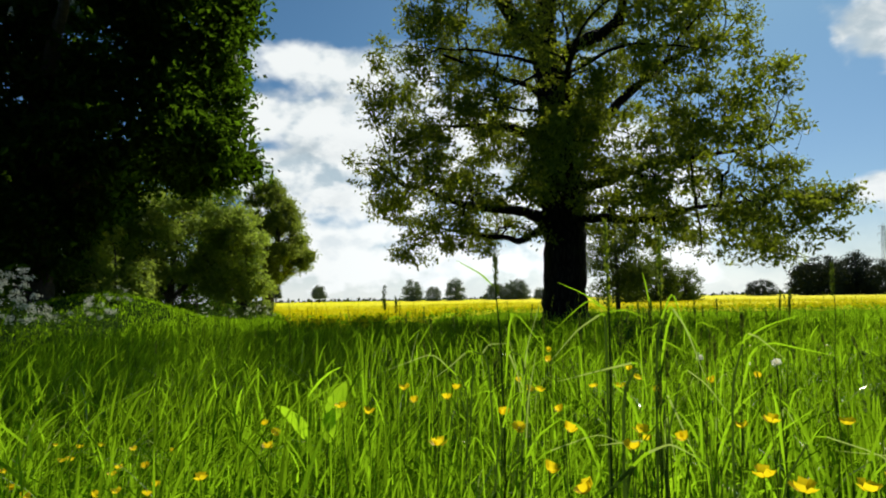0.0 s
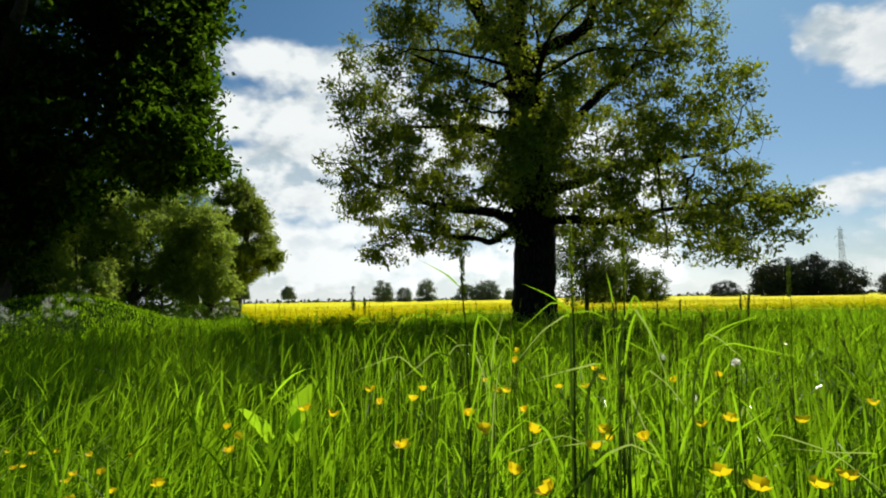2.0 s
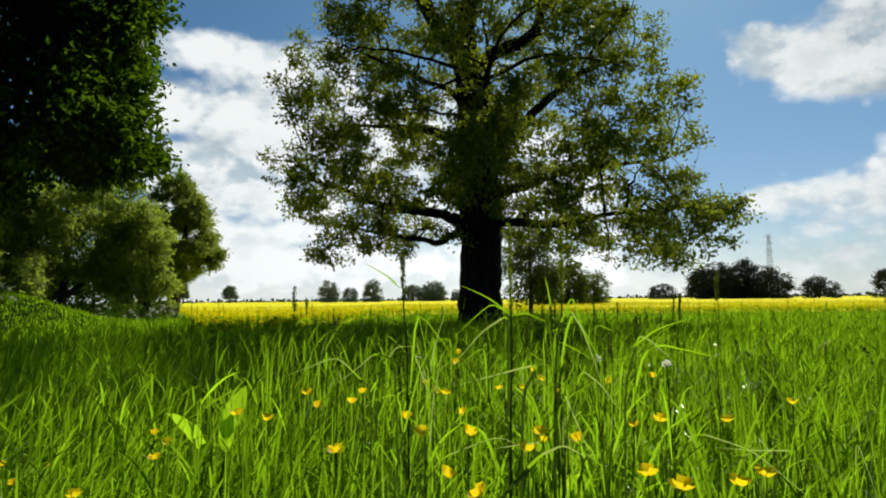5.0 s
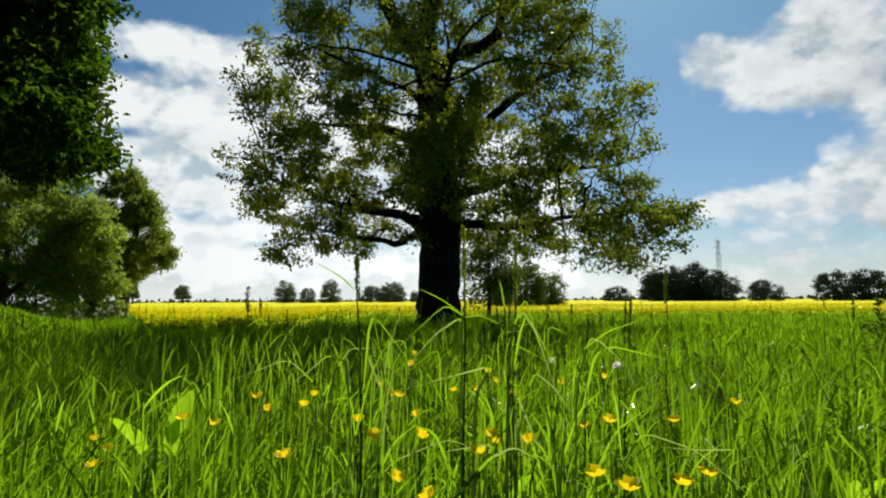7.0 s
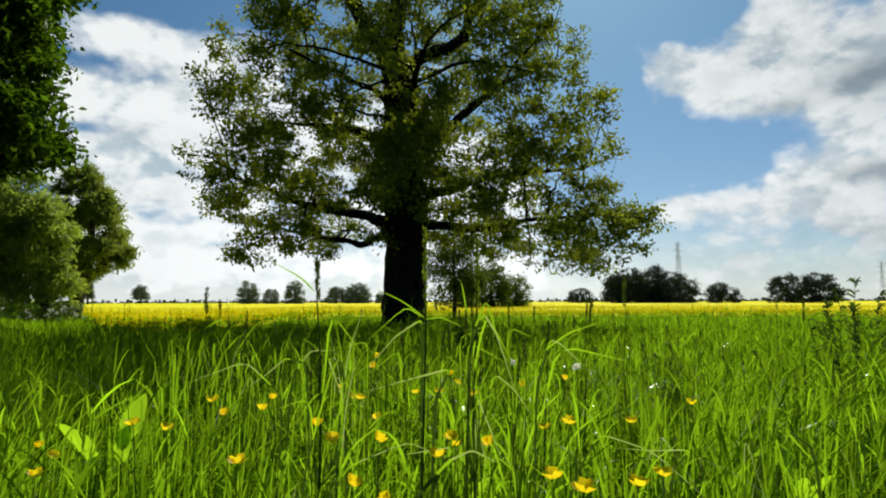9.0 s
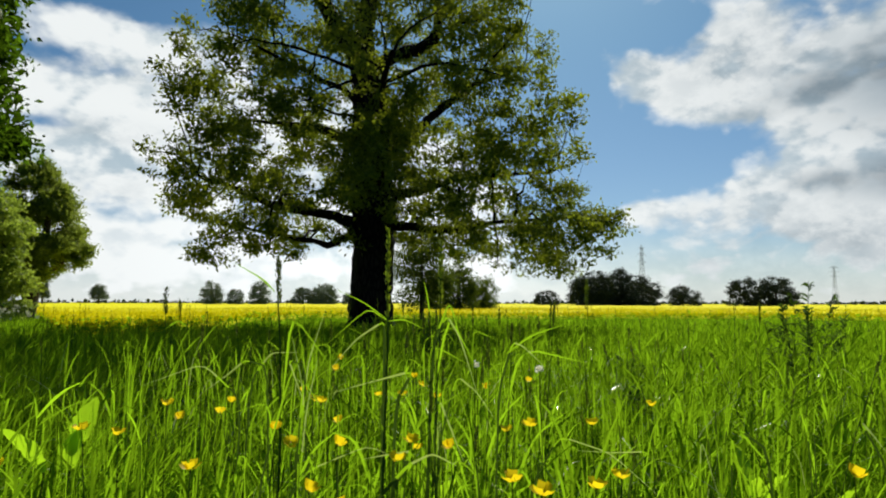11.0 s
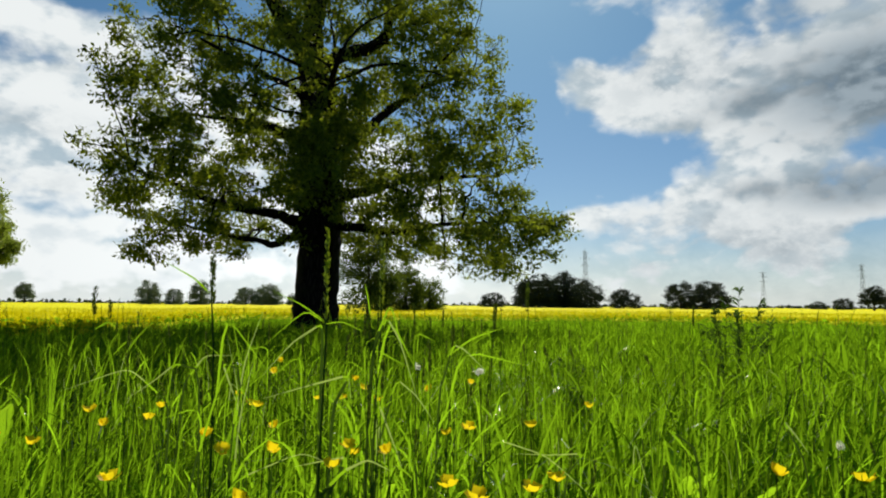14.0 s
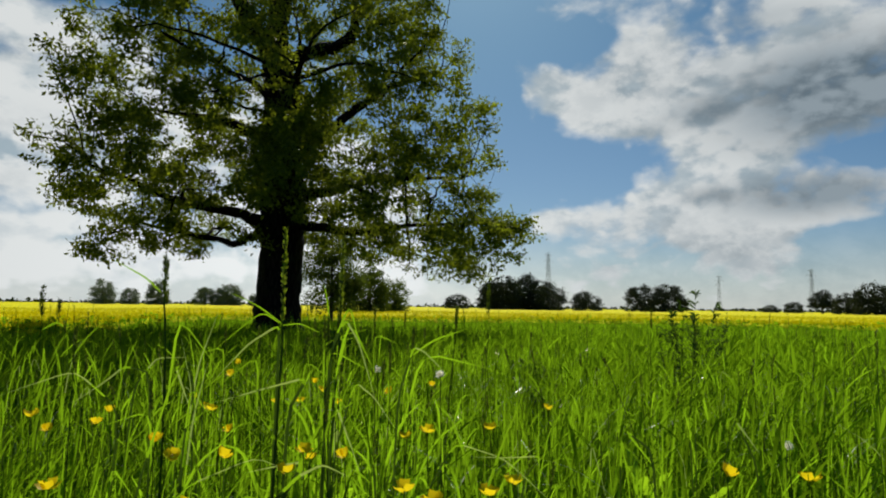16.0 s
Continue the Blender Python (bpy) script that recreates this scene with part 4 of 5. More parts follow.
# second added bush, farther back; the hollow's shade is in its leaf colour
grow("hollow_fill_bush", (-18.7, 42.0, 0.0), 24.0, "added dark bush standing in for the shaded hollow below taller trees", "hedge trees",
     [[(0, 0, -0.1, 0.12), (0, 0, 1.6, 0.08), (0, 0, 3.4, 0.04)]], [(0.0, -10.0, 2.6), (1.6, -10.4, 2.8), (4.4, -10.0, 2.8), (8.4, -8.8, 2.8), (10.6, -6.6, 2.0)], [(-12, 0), (6, 0)], BARK_DARK, SHADED,
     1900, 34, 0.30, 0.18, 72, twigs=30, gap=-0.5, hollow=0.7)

# slim tree just behind the oak
grow("young_tree", (6.9, 26.5, 0.0), -14.6, "young dark tree with thin trunk behind the oak", "",
     [[(0, 0, -0.1, 0.10), (0.05, 0, 1.4, 0.09), (0, 0, 3.0, 0.05), (0, 0, 4.6, 0.02)]], [(0.7, -0.9, 0.9), (1.6, -1.7, 1.7), (3.0, -1.7, 1.8), (4.4, -0.8, 0.9)], [(-3, 0.6), (3, 0.6)],
     BARK_DARK, MID, 330, 34, 0.2, 0.12, 81, twigs=90, gap=-0.15)


def far_tree(az, dist, width, height, seed, label, leaf=FAR, flat_base=True):
    """A tree far off across the field, at an azimuth and a distance."""
    x, y = -dist * math.sin(radians(az)), dist * math.cos(radians(az))
    w, h = width / 2, height
    lo = 0.02 if flat_base else 0.28
    out = [(lo * h, -w * 0.92, w * 0.92), (0.4 * h, -w, w), (0.66 * h, -w * 0.88, w * 0.84), (0.88 * h, -w * 0.55, w * 0.6), (h, -w * 0.2, w * 0.24)]
    n = int(np.clip(width * height * 2.2, 160, 700))
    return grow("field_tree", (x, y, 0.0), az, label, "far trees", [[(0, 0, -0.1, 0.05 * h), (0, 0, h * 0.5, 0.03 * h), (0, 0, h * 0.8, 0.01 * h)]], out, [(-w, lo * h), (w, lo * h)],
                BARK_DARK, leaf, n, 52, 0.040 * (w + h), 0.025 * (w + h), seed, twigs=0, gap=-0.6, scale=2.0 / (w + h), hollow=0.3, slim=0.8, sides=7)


def span(a0, a1, top, dist):
    """Azimuth, distance, width and height of a far tree from its edges and its top, in degrees."""
    return (a0 + a1) / 2, dist, dist * math.tan(radians(abs(a1 - a0))), 0.95 + dist * math.tan(radians(top))


FAR_ROWS = [(17.7, 16.8, 1.7, 260, 0), (14.1, 12.6, 1.5, 280, 0), (5.6, 3.6, 1.9, 220, 1), (3.4, 1.8, 1.25, 230, 1), (1.4, -0.5, 2.0, 220, 1), (-2.4, -4.4, 1.5, 240, 1), (-3.8, -6.7, 1.75, 240, 1),
            (-7.0, -8.2, 1.0, 240, 1), (-25.2, -27.8, 1.2, 200, 1), (-28.4, -33.0, 2.9, 170, 1), (-31.6, -34.6, 3.25, 175, 1), (-33.4, -36.7, 2.5, 170, 1), (-36.9, -40.0, 1.6, 175, 1),
            (-41.9, -44.8, 2.2, 170, 1), (-44.0, -47.4, 2.25, 175, 1), (-53.0, -54.4, 0.5, 260, 1), (-54.6, -56.2, 0.8, 260, 1), (-56.4, -58.4, 1.7, 200, 0), (-58.0, -60.2, 1.5, 190, 1),
            (-59.3, -62.5, 2.4, 180, 1), (-62.0, -66.0, 2.0, 190, 1)]
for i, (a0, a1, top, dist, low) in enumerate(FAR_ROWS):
    # trees on the left get the leaf that has haze in its colour
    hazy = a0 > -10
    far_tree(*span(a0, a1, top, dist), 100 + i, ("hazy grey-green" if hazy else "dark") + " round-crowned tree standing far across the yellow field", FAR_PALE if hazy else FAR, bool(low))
for i, (a0, a1, top, dist) in enumerate([(-14.0, -17.0, 3.0, 62), (-16.4, -19.8, 4.1, 60), (-18.9, -22.0, 2.5, 64)]):
    far_tree(*span(a0, a1, top, dist), 140 + i, "dark broad tree in the field behind the oak", MID)


def build_far_hedge():
    """Low woodland line along the horizon."""
    rng = np.random.default_rng(3)
    n = 3600
    a = rng.uniform(-70, 22, n)
    h = np.interp(a, np.linspace(-70, 22, 60), rng.uniform(0.2, 1.0, 60))
    r = rng.uniform(480, 560, n)
    z = rng.uniform(0, 1, n) * (0.3 + 1.3 * h ** 2)
    C = np.stack([-r * np.sin(np.radians(a)), r * np.cos(np.radians(a)), z], 1)
    V, Q = leaves(C, 1, 0.5, 2.8, rng, 0.5, 0.9)
    me = mesh_np("far_hedge", V, Q)
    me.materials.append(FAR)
    tagged(new("far_hedge", me), "low dark hedge line along the horizon", "hedge", kind="stuff")


build_far_hedge()


def pylon(az, dist, top, lean):
    """A lattice transmission tower."""
    x, y = -dist * math.sin(radians(az)), dist * math.cos(radians(az))
    h = 0.95 + dist * math.tan(radians(top))
    ob = thing("pylon", (x, y, 0.0), "grey steel lattice power pylon far across the field", "pylon", "pylons")
    w0, w1 = h * 0.055, h * 0.016
    t = h * 0.0021

    def corner(k, s):
        w = w0 * (1 - s) ** 1.3 + w1 * (1 - (1 - s) ** 1.3)
        return np.array([w * (1, 1, -1, -1)[k], w * (1, -1, -1, 1)[k], h * s])

    levels = [0.0, 0.16, 0.30, 0.42, 0.53, 0.63, 0.72, 0.80, 0.88, 0.96]
    for k in range(4):
        pts = [corner(k, s) for s in levels]
        part("leg", Soup().add(*tube(turned(np.array(pts), az + lean), np.full(len(pts), t), 4)).mesh("leg", STEEL), ob)
    br = Soup()
    for a, b in zip(levels[:-1], levels[1:]):
        for k in range(4):
            br.add(*tube(turned(np.array([corner(k, a), corner((k + 1) % 4, b)]), az + lean), [t * 0.7] * 2, 3))
            br.add(*tube(turned(np.array([corner((k + 1) % 4, a), corner(k, b)]), az + lean), [t * 0.7] * 2, 3))
    part("bracing", br.mesh("bracing", STEEL), ob)
    for s, reach in ((0.72, 0.13), (0.84, 0.16), (0.95, 0.11)):
        arm = Soup()
        for sg in (-1, 1):
            for dz in (0.0, 0.035):
                arm.add(*tube(turned(np.array([[0, 0, h * (s + dz)], [sg * h * reach, 0, h * s]]), az + lean), [t, t * 0.6], 4))
            arm.add(*tube(turned(np.array([[sg * h * reach, 0, h * s], [sg * h * reach, 0, h * (s - 0.04)]]), az + lean), [t * 0.6] * 2, 4))
        part("cross_arm", arm.mesh("cross_arm", STEEL), ob)
    part("peak", Soup().add(*tube(np.array([[0, 0, h * 0.94], [0, 0, h]]), [t * 1.4, t], 4)).mesh("peak", STEEL), ob)


pylon(-35.05, 420, 5.3, 62)
pylon(-49.85, 620, 3.05, 40)
pylon(-56.75, 560, 3.5, 55)


# ---- flowers and tall grasses near the camera ----
def ribbon(points, width, fold=0.25, n=9, start=0.25):
    """A blade along points: smooth curve, tapering to a tip, slightly folded along its midrib."""
    P = np.asarray(points, float)
    s = np.linspace(0, len(P) - 1, n)
    line = np.stack([np.interp(s, np.arange(len(P)), P[:, k]) for k in range(3)], 1)
    line[1:-1] = 0.25 * line[:-2] + 0.5 * line[1:-1] + 0.25 * line[2:]
    d = np.gradient(line, axis=0)
    d /= np.linalg.norm(d, axis=1)[:, None] + 1e-9
    side = np.cross(d, np.array([0.2, 0.8, 0.6]))
    side /= np.linalg.norm(side, axis=1)[:, None] + 1e-9
    up = np.cross(side, d)
    q = np.linspace(0, 1, n)
    w = width * 0.5 * np.minimum(1, start + q * 3) * (1 - q ** 2.5) + 0.0002
    V = np.stack([line - side * w[:, None] + up * (fold * w)[:, None], line, line + side * w[:, None] + up * (fold * w)[:, None]], 1).reshape(-1, 3)
    i = np.arange(n - 1)[:, None] * 3
    Q = np.concatenate([i + np.array([[0, 1, 4, 3]]), i + np.array([[1, 2, 5, 4]])])
    return V, Q


def petal_mesh():
    """One broad cupped petal that starts at the flower's heart."""
    n = 5
    V = []
    for i in range(n):
        s = i / (n - 1)
        w = 0.0088 * math.sin(min(1.0, s * 1.15 + 0.12) * math.pi * 0.62)
        for j in range(4):
            c = (j / 3 - 0.5) * 2
            V.append((0.003 + 0.0092 * s ** 0.8 - 0.0012 * c * c * s, c * w, 0.0155 * s ** 1.4 + 0.0022 * c * c - 0.0016 * abs(c) * s))
    Q = [[i * 4 + j, i * 4 + j + 1, i * 4 + j + 5, i * 4 + j + 4] for i in range(n - 1) for j in range(3)]
    me = mesh_np("petal", V, Q, None, True)
    me.materials.append(PETAL)
    return me


PETAL_MESH = petal_mesh()


def blob(radius, squash=1.0, rings=5, sides=8):
    """A small rounded knob."""
    th = np.linspace(0.05, math.pi - 0.05, rings)
    pts = np.stack([np.zeros(rings), np.zeros(rings), -np.cos(th) * radius * squash], 1)
    return tube(pts, np.sin(th) * radius, sides)


CENTRE_MESH = Soup().add(*blob(0.0034, 0.7)).mesh("flower_centre", STAMEN, True)


def buttercup(heads, seed):
    """A meadow buttercup with its foot at the origin. heads: rows of x, y, z, tilt to the camera, turn, openness."""
    rng = np.random.default_rng(seed)
    ob = thing("buttercup", (0, 0, 0), "glossy yellow meadow buttercup on a thin green stem", "flower", "buttercups")
    foot = np.array([rng.normal(0, 0.03), rng.normal(0, 0.03), -0.01])
    fork = None
    for k, (x, y, z, tilt, turn, opened) in enumerate(heads):
        start = foot if fork is None else fork
        line = bend(start, (x, y, z), 7, 0.0, 0.004, rng)
        fork = line[4] if fork is None else fork
        part("stem", Soup().add(*tube(line, np.linspace(0.0017, 0.0010, 7), 5)).mesh("stem", STEM, True), ob)
        head = Matrix.Translation((x, y, z)) @ Euler((radians(tilt), 0, radians(turn))).to_matrix().to_4x4() @ Matrix.Scale(1.0, 4)
        for i in range(5):
            p = part("petal", PETAL_MESH, ob)
            p.matrix_basis = head @ pose(0, 0, 0, 0, 0, 72 * i + rng.normal(0, 6)) @ pose(0, 0, 0.001, 0, -opened + rng.normal(0, 9), 0)
        c = part("flower_centre", CENTRE_MESH, ob)
        c.matrix_basis = head @ Matrix.Translation((0, 0, 0.004))
    for i in range(3):          # cut leaves low on the stem
        a = rng.uniform(0, 6.28)
        p0 = foot + (np.array([0, 0, 0.2]) * rng.uniform(0.6, 1.6))
        tip = p0 + np.array([math.cos(a) * 0.09, math.sin(a) * 0.09, 0.03])
        part("leaf", Soup().add(*ribbon([p0, (p0 + tip) / 2 + [0, 0, 0.03], tip], 0.016)).mesh("leaf", STEM), ob)
    return ob


BUTTERCUP_KINDS = [[(0, 0, 0.66, 14, 20, -10)], [(0, 0, 0.66, 30, 160, -4)], [(0, 0, 0.66, -12, 70, -18)], [(0, 0, 0.66, 8, 0, 4), (0.035, 0.01, 0.63, 30, 40, -24)]]
PROTO = [buttercup(h, 200 + i) for i, h in enumerate(BUTTERCUP_KINDS)]
BUTTERCUPS = [
    [(0.414, 2.885, 0.694), (0.326, 2.255, 0.713), (0.203, 2.164, 0.652), (0.235, 1.847, 0.666), (0.492, 1.896, 0.668), (0.459, 2.13, 0.634), (0.605, 2.211, 0.681), (0.774, 1.889, 0.68),
     (1.081, 2.246, 0.646), (-0.141, 1.816, 0.644), (-0.169, 1.759, 0.69), (-0.242, 1.57, 0.658), (-0.306, 1.532, 0.68), (-0.018, 1.954, 0.659), (0.1, 1.473, 0.668), (0.269, 1.672, 0.639)],
    [(-0.047, 1.18, 0.668), (0.21, 1.225, 0.682), (0.142, 1.02, 0.661), (0.176, 0.873, 0.674), (0.366, 1.261, 0.67), (0.4, 1.349, 0.634), (0.305, 1.108, 0.675), (0.435, 1.21, 0.665),
     (0.618, 1.945, 0.648), (0.666, 1.476, 0.632), (0.644, 1.289, 0.682), (0.853, 1.375, 0.658), (0.454, 0.941, 0.673), (0.456, 0.839, 0.683), (0.65, 0.936, 0.665), (0.58, 0.899, 0.665)],
    [(-0.553, 1.274, 0.58), (-0.84, 1.595, 0.52), (-0.95, 1.661, 0.5), (-1.025, 1.867, 0.5), (-1.218, 1.904, 0.5), (-1.16, 1.737, 0.5), (-1.198, 1.833, 0.48), (-0.47, 1.46, 0.6), (-0.599, 1.822, 0.58), (-0.836, 1.451, 0.5), (-0.763, 1.497, 0.5), (-1.199, 1.561, 0.52), (-0.931, 1.597, 0.5), (-0.873, 1.424, 0.5), (-1.209, 2.008, 0.48), (-1.114, 1.48, 0.5), (-0.987, 2.046, 0.45), (-1.455, 2.144, 0.45),
     (1.186, 1.6, 0.651), (1.074, 0.705, 0.684), (1.014, 0.816, 0.671)]]
flower_rng = random.Random(9)
first = {}
for rows in BUTTERCUPS:
    for x, y, z in rows:
        k = flower_rng.choice((0, 0, 1, 1, 2, 3))
        m = Matrix.Translation((x, y, 0)) @ pose(0, 0, 0, 0, 0, flower_rng.uniform(0, 360)) @ Matrix.Scale(z / 0.66, 4)
        if k in first:
            copy_thing(PROTO[k], m)
        else:
            first[k] = m
for k, m in first.items():
    PROTO[k].matrix_basis = m


def grass_stalk(foot, top, head, radius, blades_at, seed, label, loose=0.0, count=150, thick=0.0034, head_material=SEED):
    """A tall flowering grass. head: length of the seed head; blades_at: rows of points in the world, and a width."""
    rng = np.random.default_rng(seed)
    ob = thing("grass_stalk", (foot[0], foot[1], 0.0), label, "grass stalk", "tall grass stalks")
    o = np.array([foot[0], foot[1], 0.0])
    line = bend(np.array(foot, float) - o, np.array(top, float) - o, 10, 0.0, 0.003, rng)
    part("stem", Soup().add(*tube(line, np.linspace(thick, thick * 0.4, 10), 6)).mesh("stem", STEM, True), ob)
    u = line[-1] - line[-3]
    u /= np.linalg.norm(u)
    tagged(part("seed_head", Soup().add(*seed_head(line[-1] - u * head, line[-1], radius, count, rng, loose)).mesh("seed_head", head_material), ob, "narrow green seed head"), kind="stuff")
    for pts, w in blades_at:
        part("blade", Soup().add(*ribbon([np.array(p) - o for p in pts], w)).mesh("blade", GRASS), ob)
    for i in range(3):          # sheath blades low on the stem
        a = rng.uniform(0, 6.28)
        p0 = line[2 + i]
        r = rng.uniform(0.10, 0.2)
        tip = p0 + np.array([math.cos(a) * r, math.sin(a) * r, rng.uniform(0.12, 0.3)])
        part("blade", Soup().add(*ribbon([p0, p0 * 0.5 + tip * 0.5 + [0, 0, 0.07], tip], 0.008)).mesh("blade", GRASS), ob)


TALL = "tall green meadow grass stalk with a narrow seed head"
grass_stalk((0.125, 1.70, 0), (0.100, 1.697, 1.076), 0.12, 0.011, [([(0.094, 1.698, 0.985), (0.06, 1.70, 1.02), (-0.013, 1.70, 1.062)], 0.006), ([(0.12, 1.69, 0.70), (0.135, 1.62, 0.93), (0.23, 1.55, 0.80)], 0.006)], 1, TALL, 0.35, 110, 0.0046)
grass_stalk((0.325, 1.36, 0), (0.333, 1.36, 1.123), 0.20, 0.0075, [([(0.331, 1.36, 0.921), (0.28, 1.37, 0.958), (0.223, 1.382, 0.985)], 0.003), ([(0.331, 1.36, 0.918), (0.29, 1.37, 0.945), (0.20, 1.37, 0.865)], 0.0035),
                                                               ([(0.331, 1.36, 0.915), (0.37, 1.35, 0.92), (0.42, 1.34, 0.895)], 0.0035)], 2,
            "tall bright green grass with a loose seed head", 0.3, 120, 0.0044, SEED_BRIGHT)
grass_stalk((0.47, 1.53, 0), (0.506, 1.518, 1.119), 0.19, 0.008, [([(0.48, 1.52, 0.90), (0.465, 1.51, 0.98), (0.455, 1.50, 1.01)], 0.003), ([(0.48, 1.52, 0.70), (0.505, 1.45, 0.93), (0.56, 1.40, 0.80)], 0.006)], 3,
            "tall bright green grass with a loose seed head", 0.4, 120, 0.0042, SEED_BRIGHT)
grass_stalk((0.86, 1.46, 0), (0.889, 1.449, 1.015), 0.08, 0.005, [], 4, TALL, 0.2, 60, 0.0018)
grass_stalk((0.85, 1.70, 0), (0.906, 1.67, 0.957), 0.07, 0.006, [([(0.885, 1.68, 0.87), (0.82, 1.64, 0.85), (0.76, 1.60, 0.80)], 0.006)], 5, TALL, 0.0, 90, 0.0022)
grass_stalk((0.66, 1.57, 0), (0.713, 1.543, 0.898), 0.06, 0.006, [([(0.70, 1.55, 0.82), (0.76, 1.52, 0.87), (0.85, 1.50, 0.90)], 0.006), ([(0.69, 1.55, 0.65), (0.72, 1.50, 0.84), (0.88, 1.42, 0.80)], 0.007)], 6, TALL, 0.0, 90, 0.0022)
grass_stalk((1.15, 2.78, 0), (1.168, 2.763, 0.928), 0.08, 0.007, [], 7, TALL, 0.1, 90, 0.002)
grass_stalk((-0.49, 3.98, 0), (-0.505, 3.968, 1.04), 0.16, 0.020, [([(-0.50, 3.97, 0.8), (-0.42, 3.9, 0.85), (-0.36, 3.9, 0.80)], 0.012)], 8, "dark sorrel stalk with a loose seed head", 1.0, 110, 0.003)
grass_stalk((-0.44, 4.19, 0), (-0.452, 4.176, 0.975), 0.12, 0.012, [], 9, "dark sorrel stalk with a loose seed head", 0.8, 80, 0.003)
grass_stalk((1.22, 2.39, 0), (1.25, 2.372, 0.961), 0.08, 0.007, [], 10, TALL, 0.0, 90, 0.0022)
grass_stalk((2.16, 2.20, 0), (2.186, 2.193, 0.957), 0.09, 0.007, [], 11, TALL, 0.2, 80, 0.0022)
stalk_rng = random.Random(4)
for i in range(12):
    a, r = radians(stalk_rng.uniform(-64, 40)), stalk_rng.uniform(2.6, 7.5)
    x, y, h = -r * math.sin(a), r * math.cos(a), stalk_rng.uniform(0.66, 0.86)
    grass_stalk((x, y, 0), (x + stalk_rng.uniform(-0.06, 0.06), y, h), 0.06, 0.005, [], 20 + i, TALL, 0.1, 50, 0.0016)


for i in range(13):          # a stand of thin stems round the tallest stalks
    a, r = radians(stalk_rng.uniform(-23, -4)), stalk_rng.uniform(1.3, 2.1)
    x, y, h = -r * math.sin(a), r * math.cos(a), stalk_rng.uniform(0.78, 0.98)
    lean = stalk_rng.uniform(-0.05, 0.07)
    flag = [(x + lean * 0.7, y, h * 0.75), (x + lean, y, h * 0.92), (x + lean + stalk_rng.choice((-0.09, 0.07, 0.11)), y, h * stalk_rng.uniform(0.82, 1.0))]
    grass_stalk((x, y, 0), (x + lean, y, h), 0.07, 0.0035, [(flag, 0.0045)], 50 + i, TALL, 0.15, 50, 0.0022)


def grass_clump(place, rows):
    """A few long blades from one foot. rows: points in the world, width, and whether the blade is pale."""
    ob = thing("grass_clump", (place[0], place[1], 0.0), "clump of long bent meadow grass blades", "grass", "long grass clumps")
    o = np.array([place[0], place[1], 0.0])
    for pts, width, pale in rows:
        me = Soup().add(*ribbon([np.array(p) - o for p in pts], width * 0.75, 0.15, 21)).mesh("blade", GRASS)
        me.materials.append(STEM)
        # dark sheath below; some have a glint painted pale where they bend over
        seg = np.arange(20)
        kinds = np.where(seg < 9, 1, 0)
        if pale:
            me.materials.append(GRASS_GLINT)
            kinds = np.where(seg > 10, 2, kinds)
        me.polygons.foreach_set("material_index", np.tile(kinds.astype(np.int32), 2))
        part("blade", me, ob)


grass_clump((0.47, 1.43), [([(0.44, 1.45, 0), (0.458, 1.428, 0.86), (0.497, 1.415, 0.962), (0.529, 1.404, 0.836)], 0.007, False),
                           ([(0.47, 1.44, 0), (0.47, 1.43, 0.60), (0.512, 1.41, 0.784), (0.556, 1.393, 0.747), (0.60, 1.38, 0.68)], 0.006, True),
                           ([(0.49, 1.43, 0), (0.46, 1.42, 0.60), (0.470, 1.423, 0.735), (0.501, 1.414, 0.656), (0.53, 1.41, 0.58)], 0.008, True)])
grass_clump((0.0, 2.02), [([(0.0, 2.02, 0), (0.034, 2.0, 0.716), (0.091, 1.998, 0.80), (0.17, 1.99, 0.80)], 0.008, True)])
grass_clump((0.18, 1.05), [([(0.18, 1.05, 0), (0.22, 1.07, 0.58), (0.309, 1.056, 0.679), (0.350, 1.043, 0.70), (0.39, 1.03, 0.68)], 0.010, True)])
grass_clump((0.52, 1.06), [([(0.50, 1.08, 0), (0.54, 1.06, 0.62), (0.591, 1.044, 0.715), (0.668, 0.997, 0.69), (0.74, 0.96, 0.62)], 0.005, True),
                           ([(0.53, 1.04, 0), (0.56, 1.0, 0.45), (0.66, 0.99, 0.72), (0.70, 0.985, 0.80)], 0.010, False)])
grass_clump((0.04, 1.28), [([(0.06, 1.24, 0), (0.10, 1.20, 0.56), (0.148, 1.191, 0.646), (0.260, 1.172, 0.690), (0.33, 1.16, 0.66)], 0.005, True),
                           ([(0.03, 1.33, 0), (0.07, 1.33, 0.60), (0.12, 1.32, 0.80), (0.15, 1.31, 0.86)], 0.006, False)])
grass_clump((-0.02, 1.72), [([(-0.02, 1.72, 0), (0.02, 1.71, 0.70), (-0.08, 1.70, 0.80), (-0.22, 1.69, 0.75)], 0.007, True)])
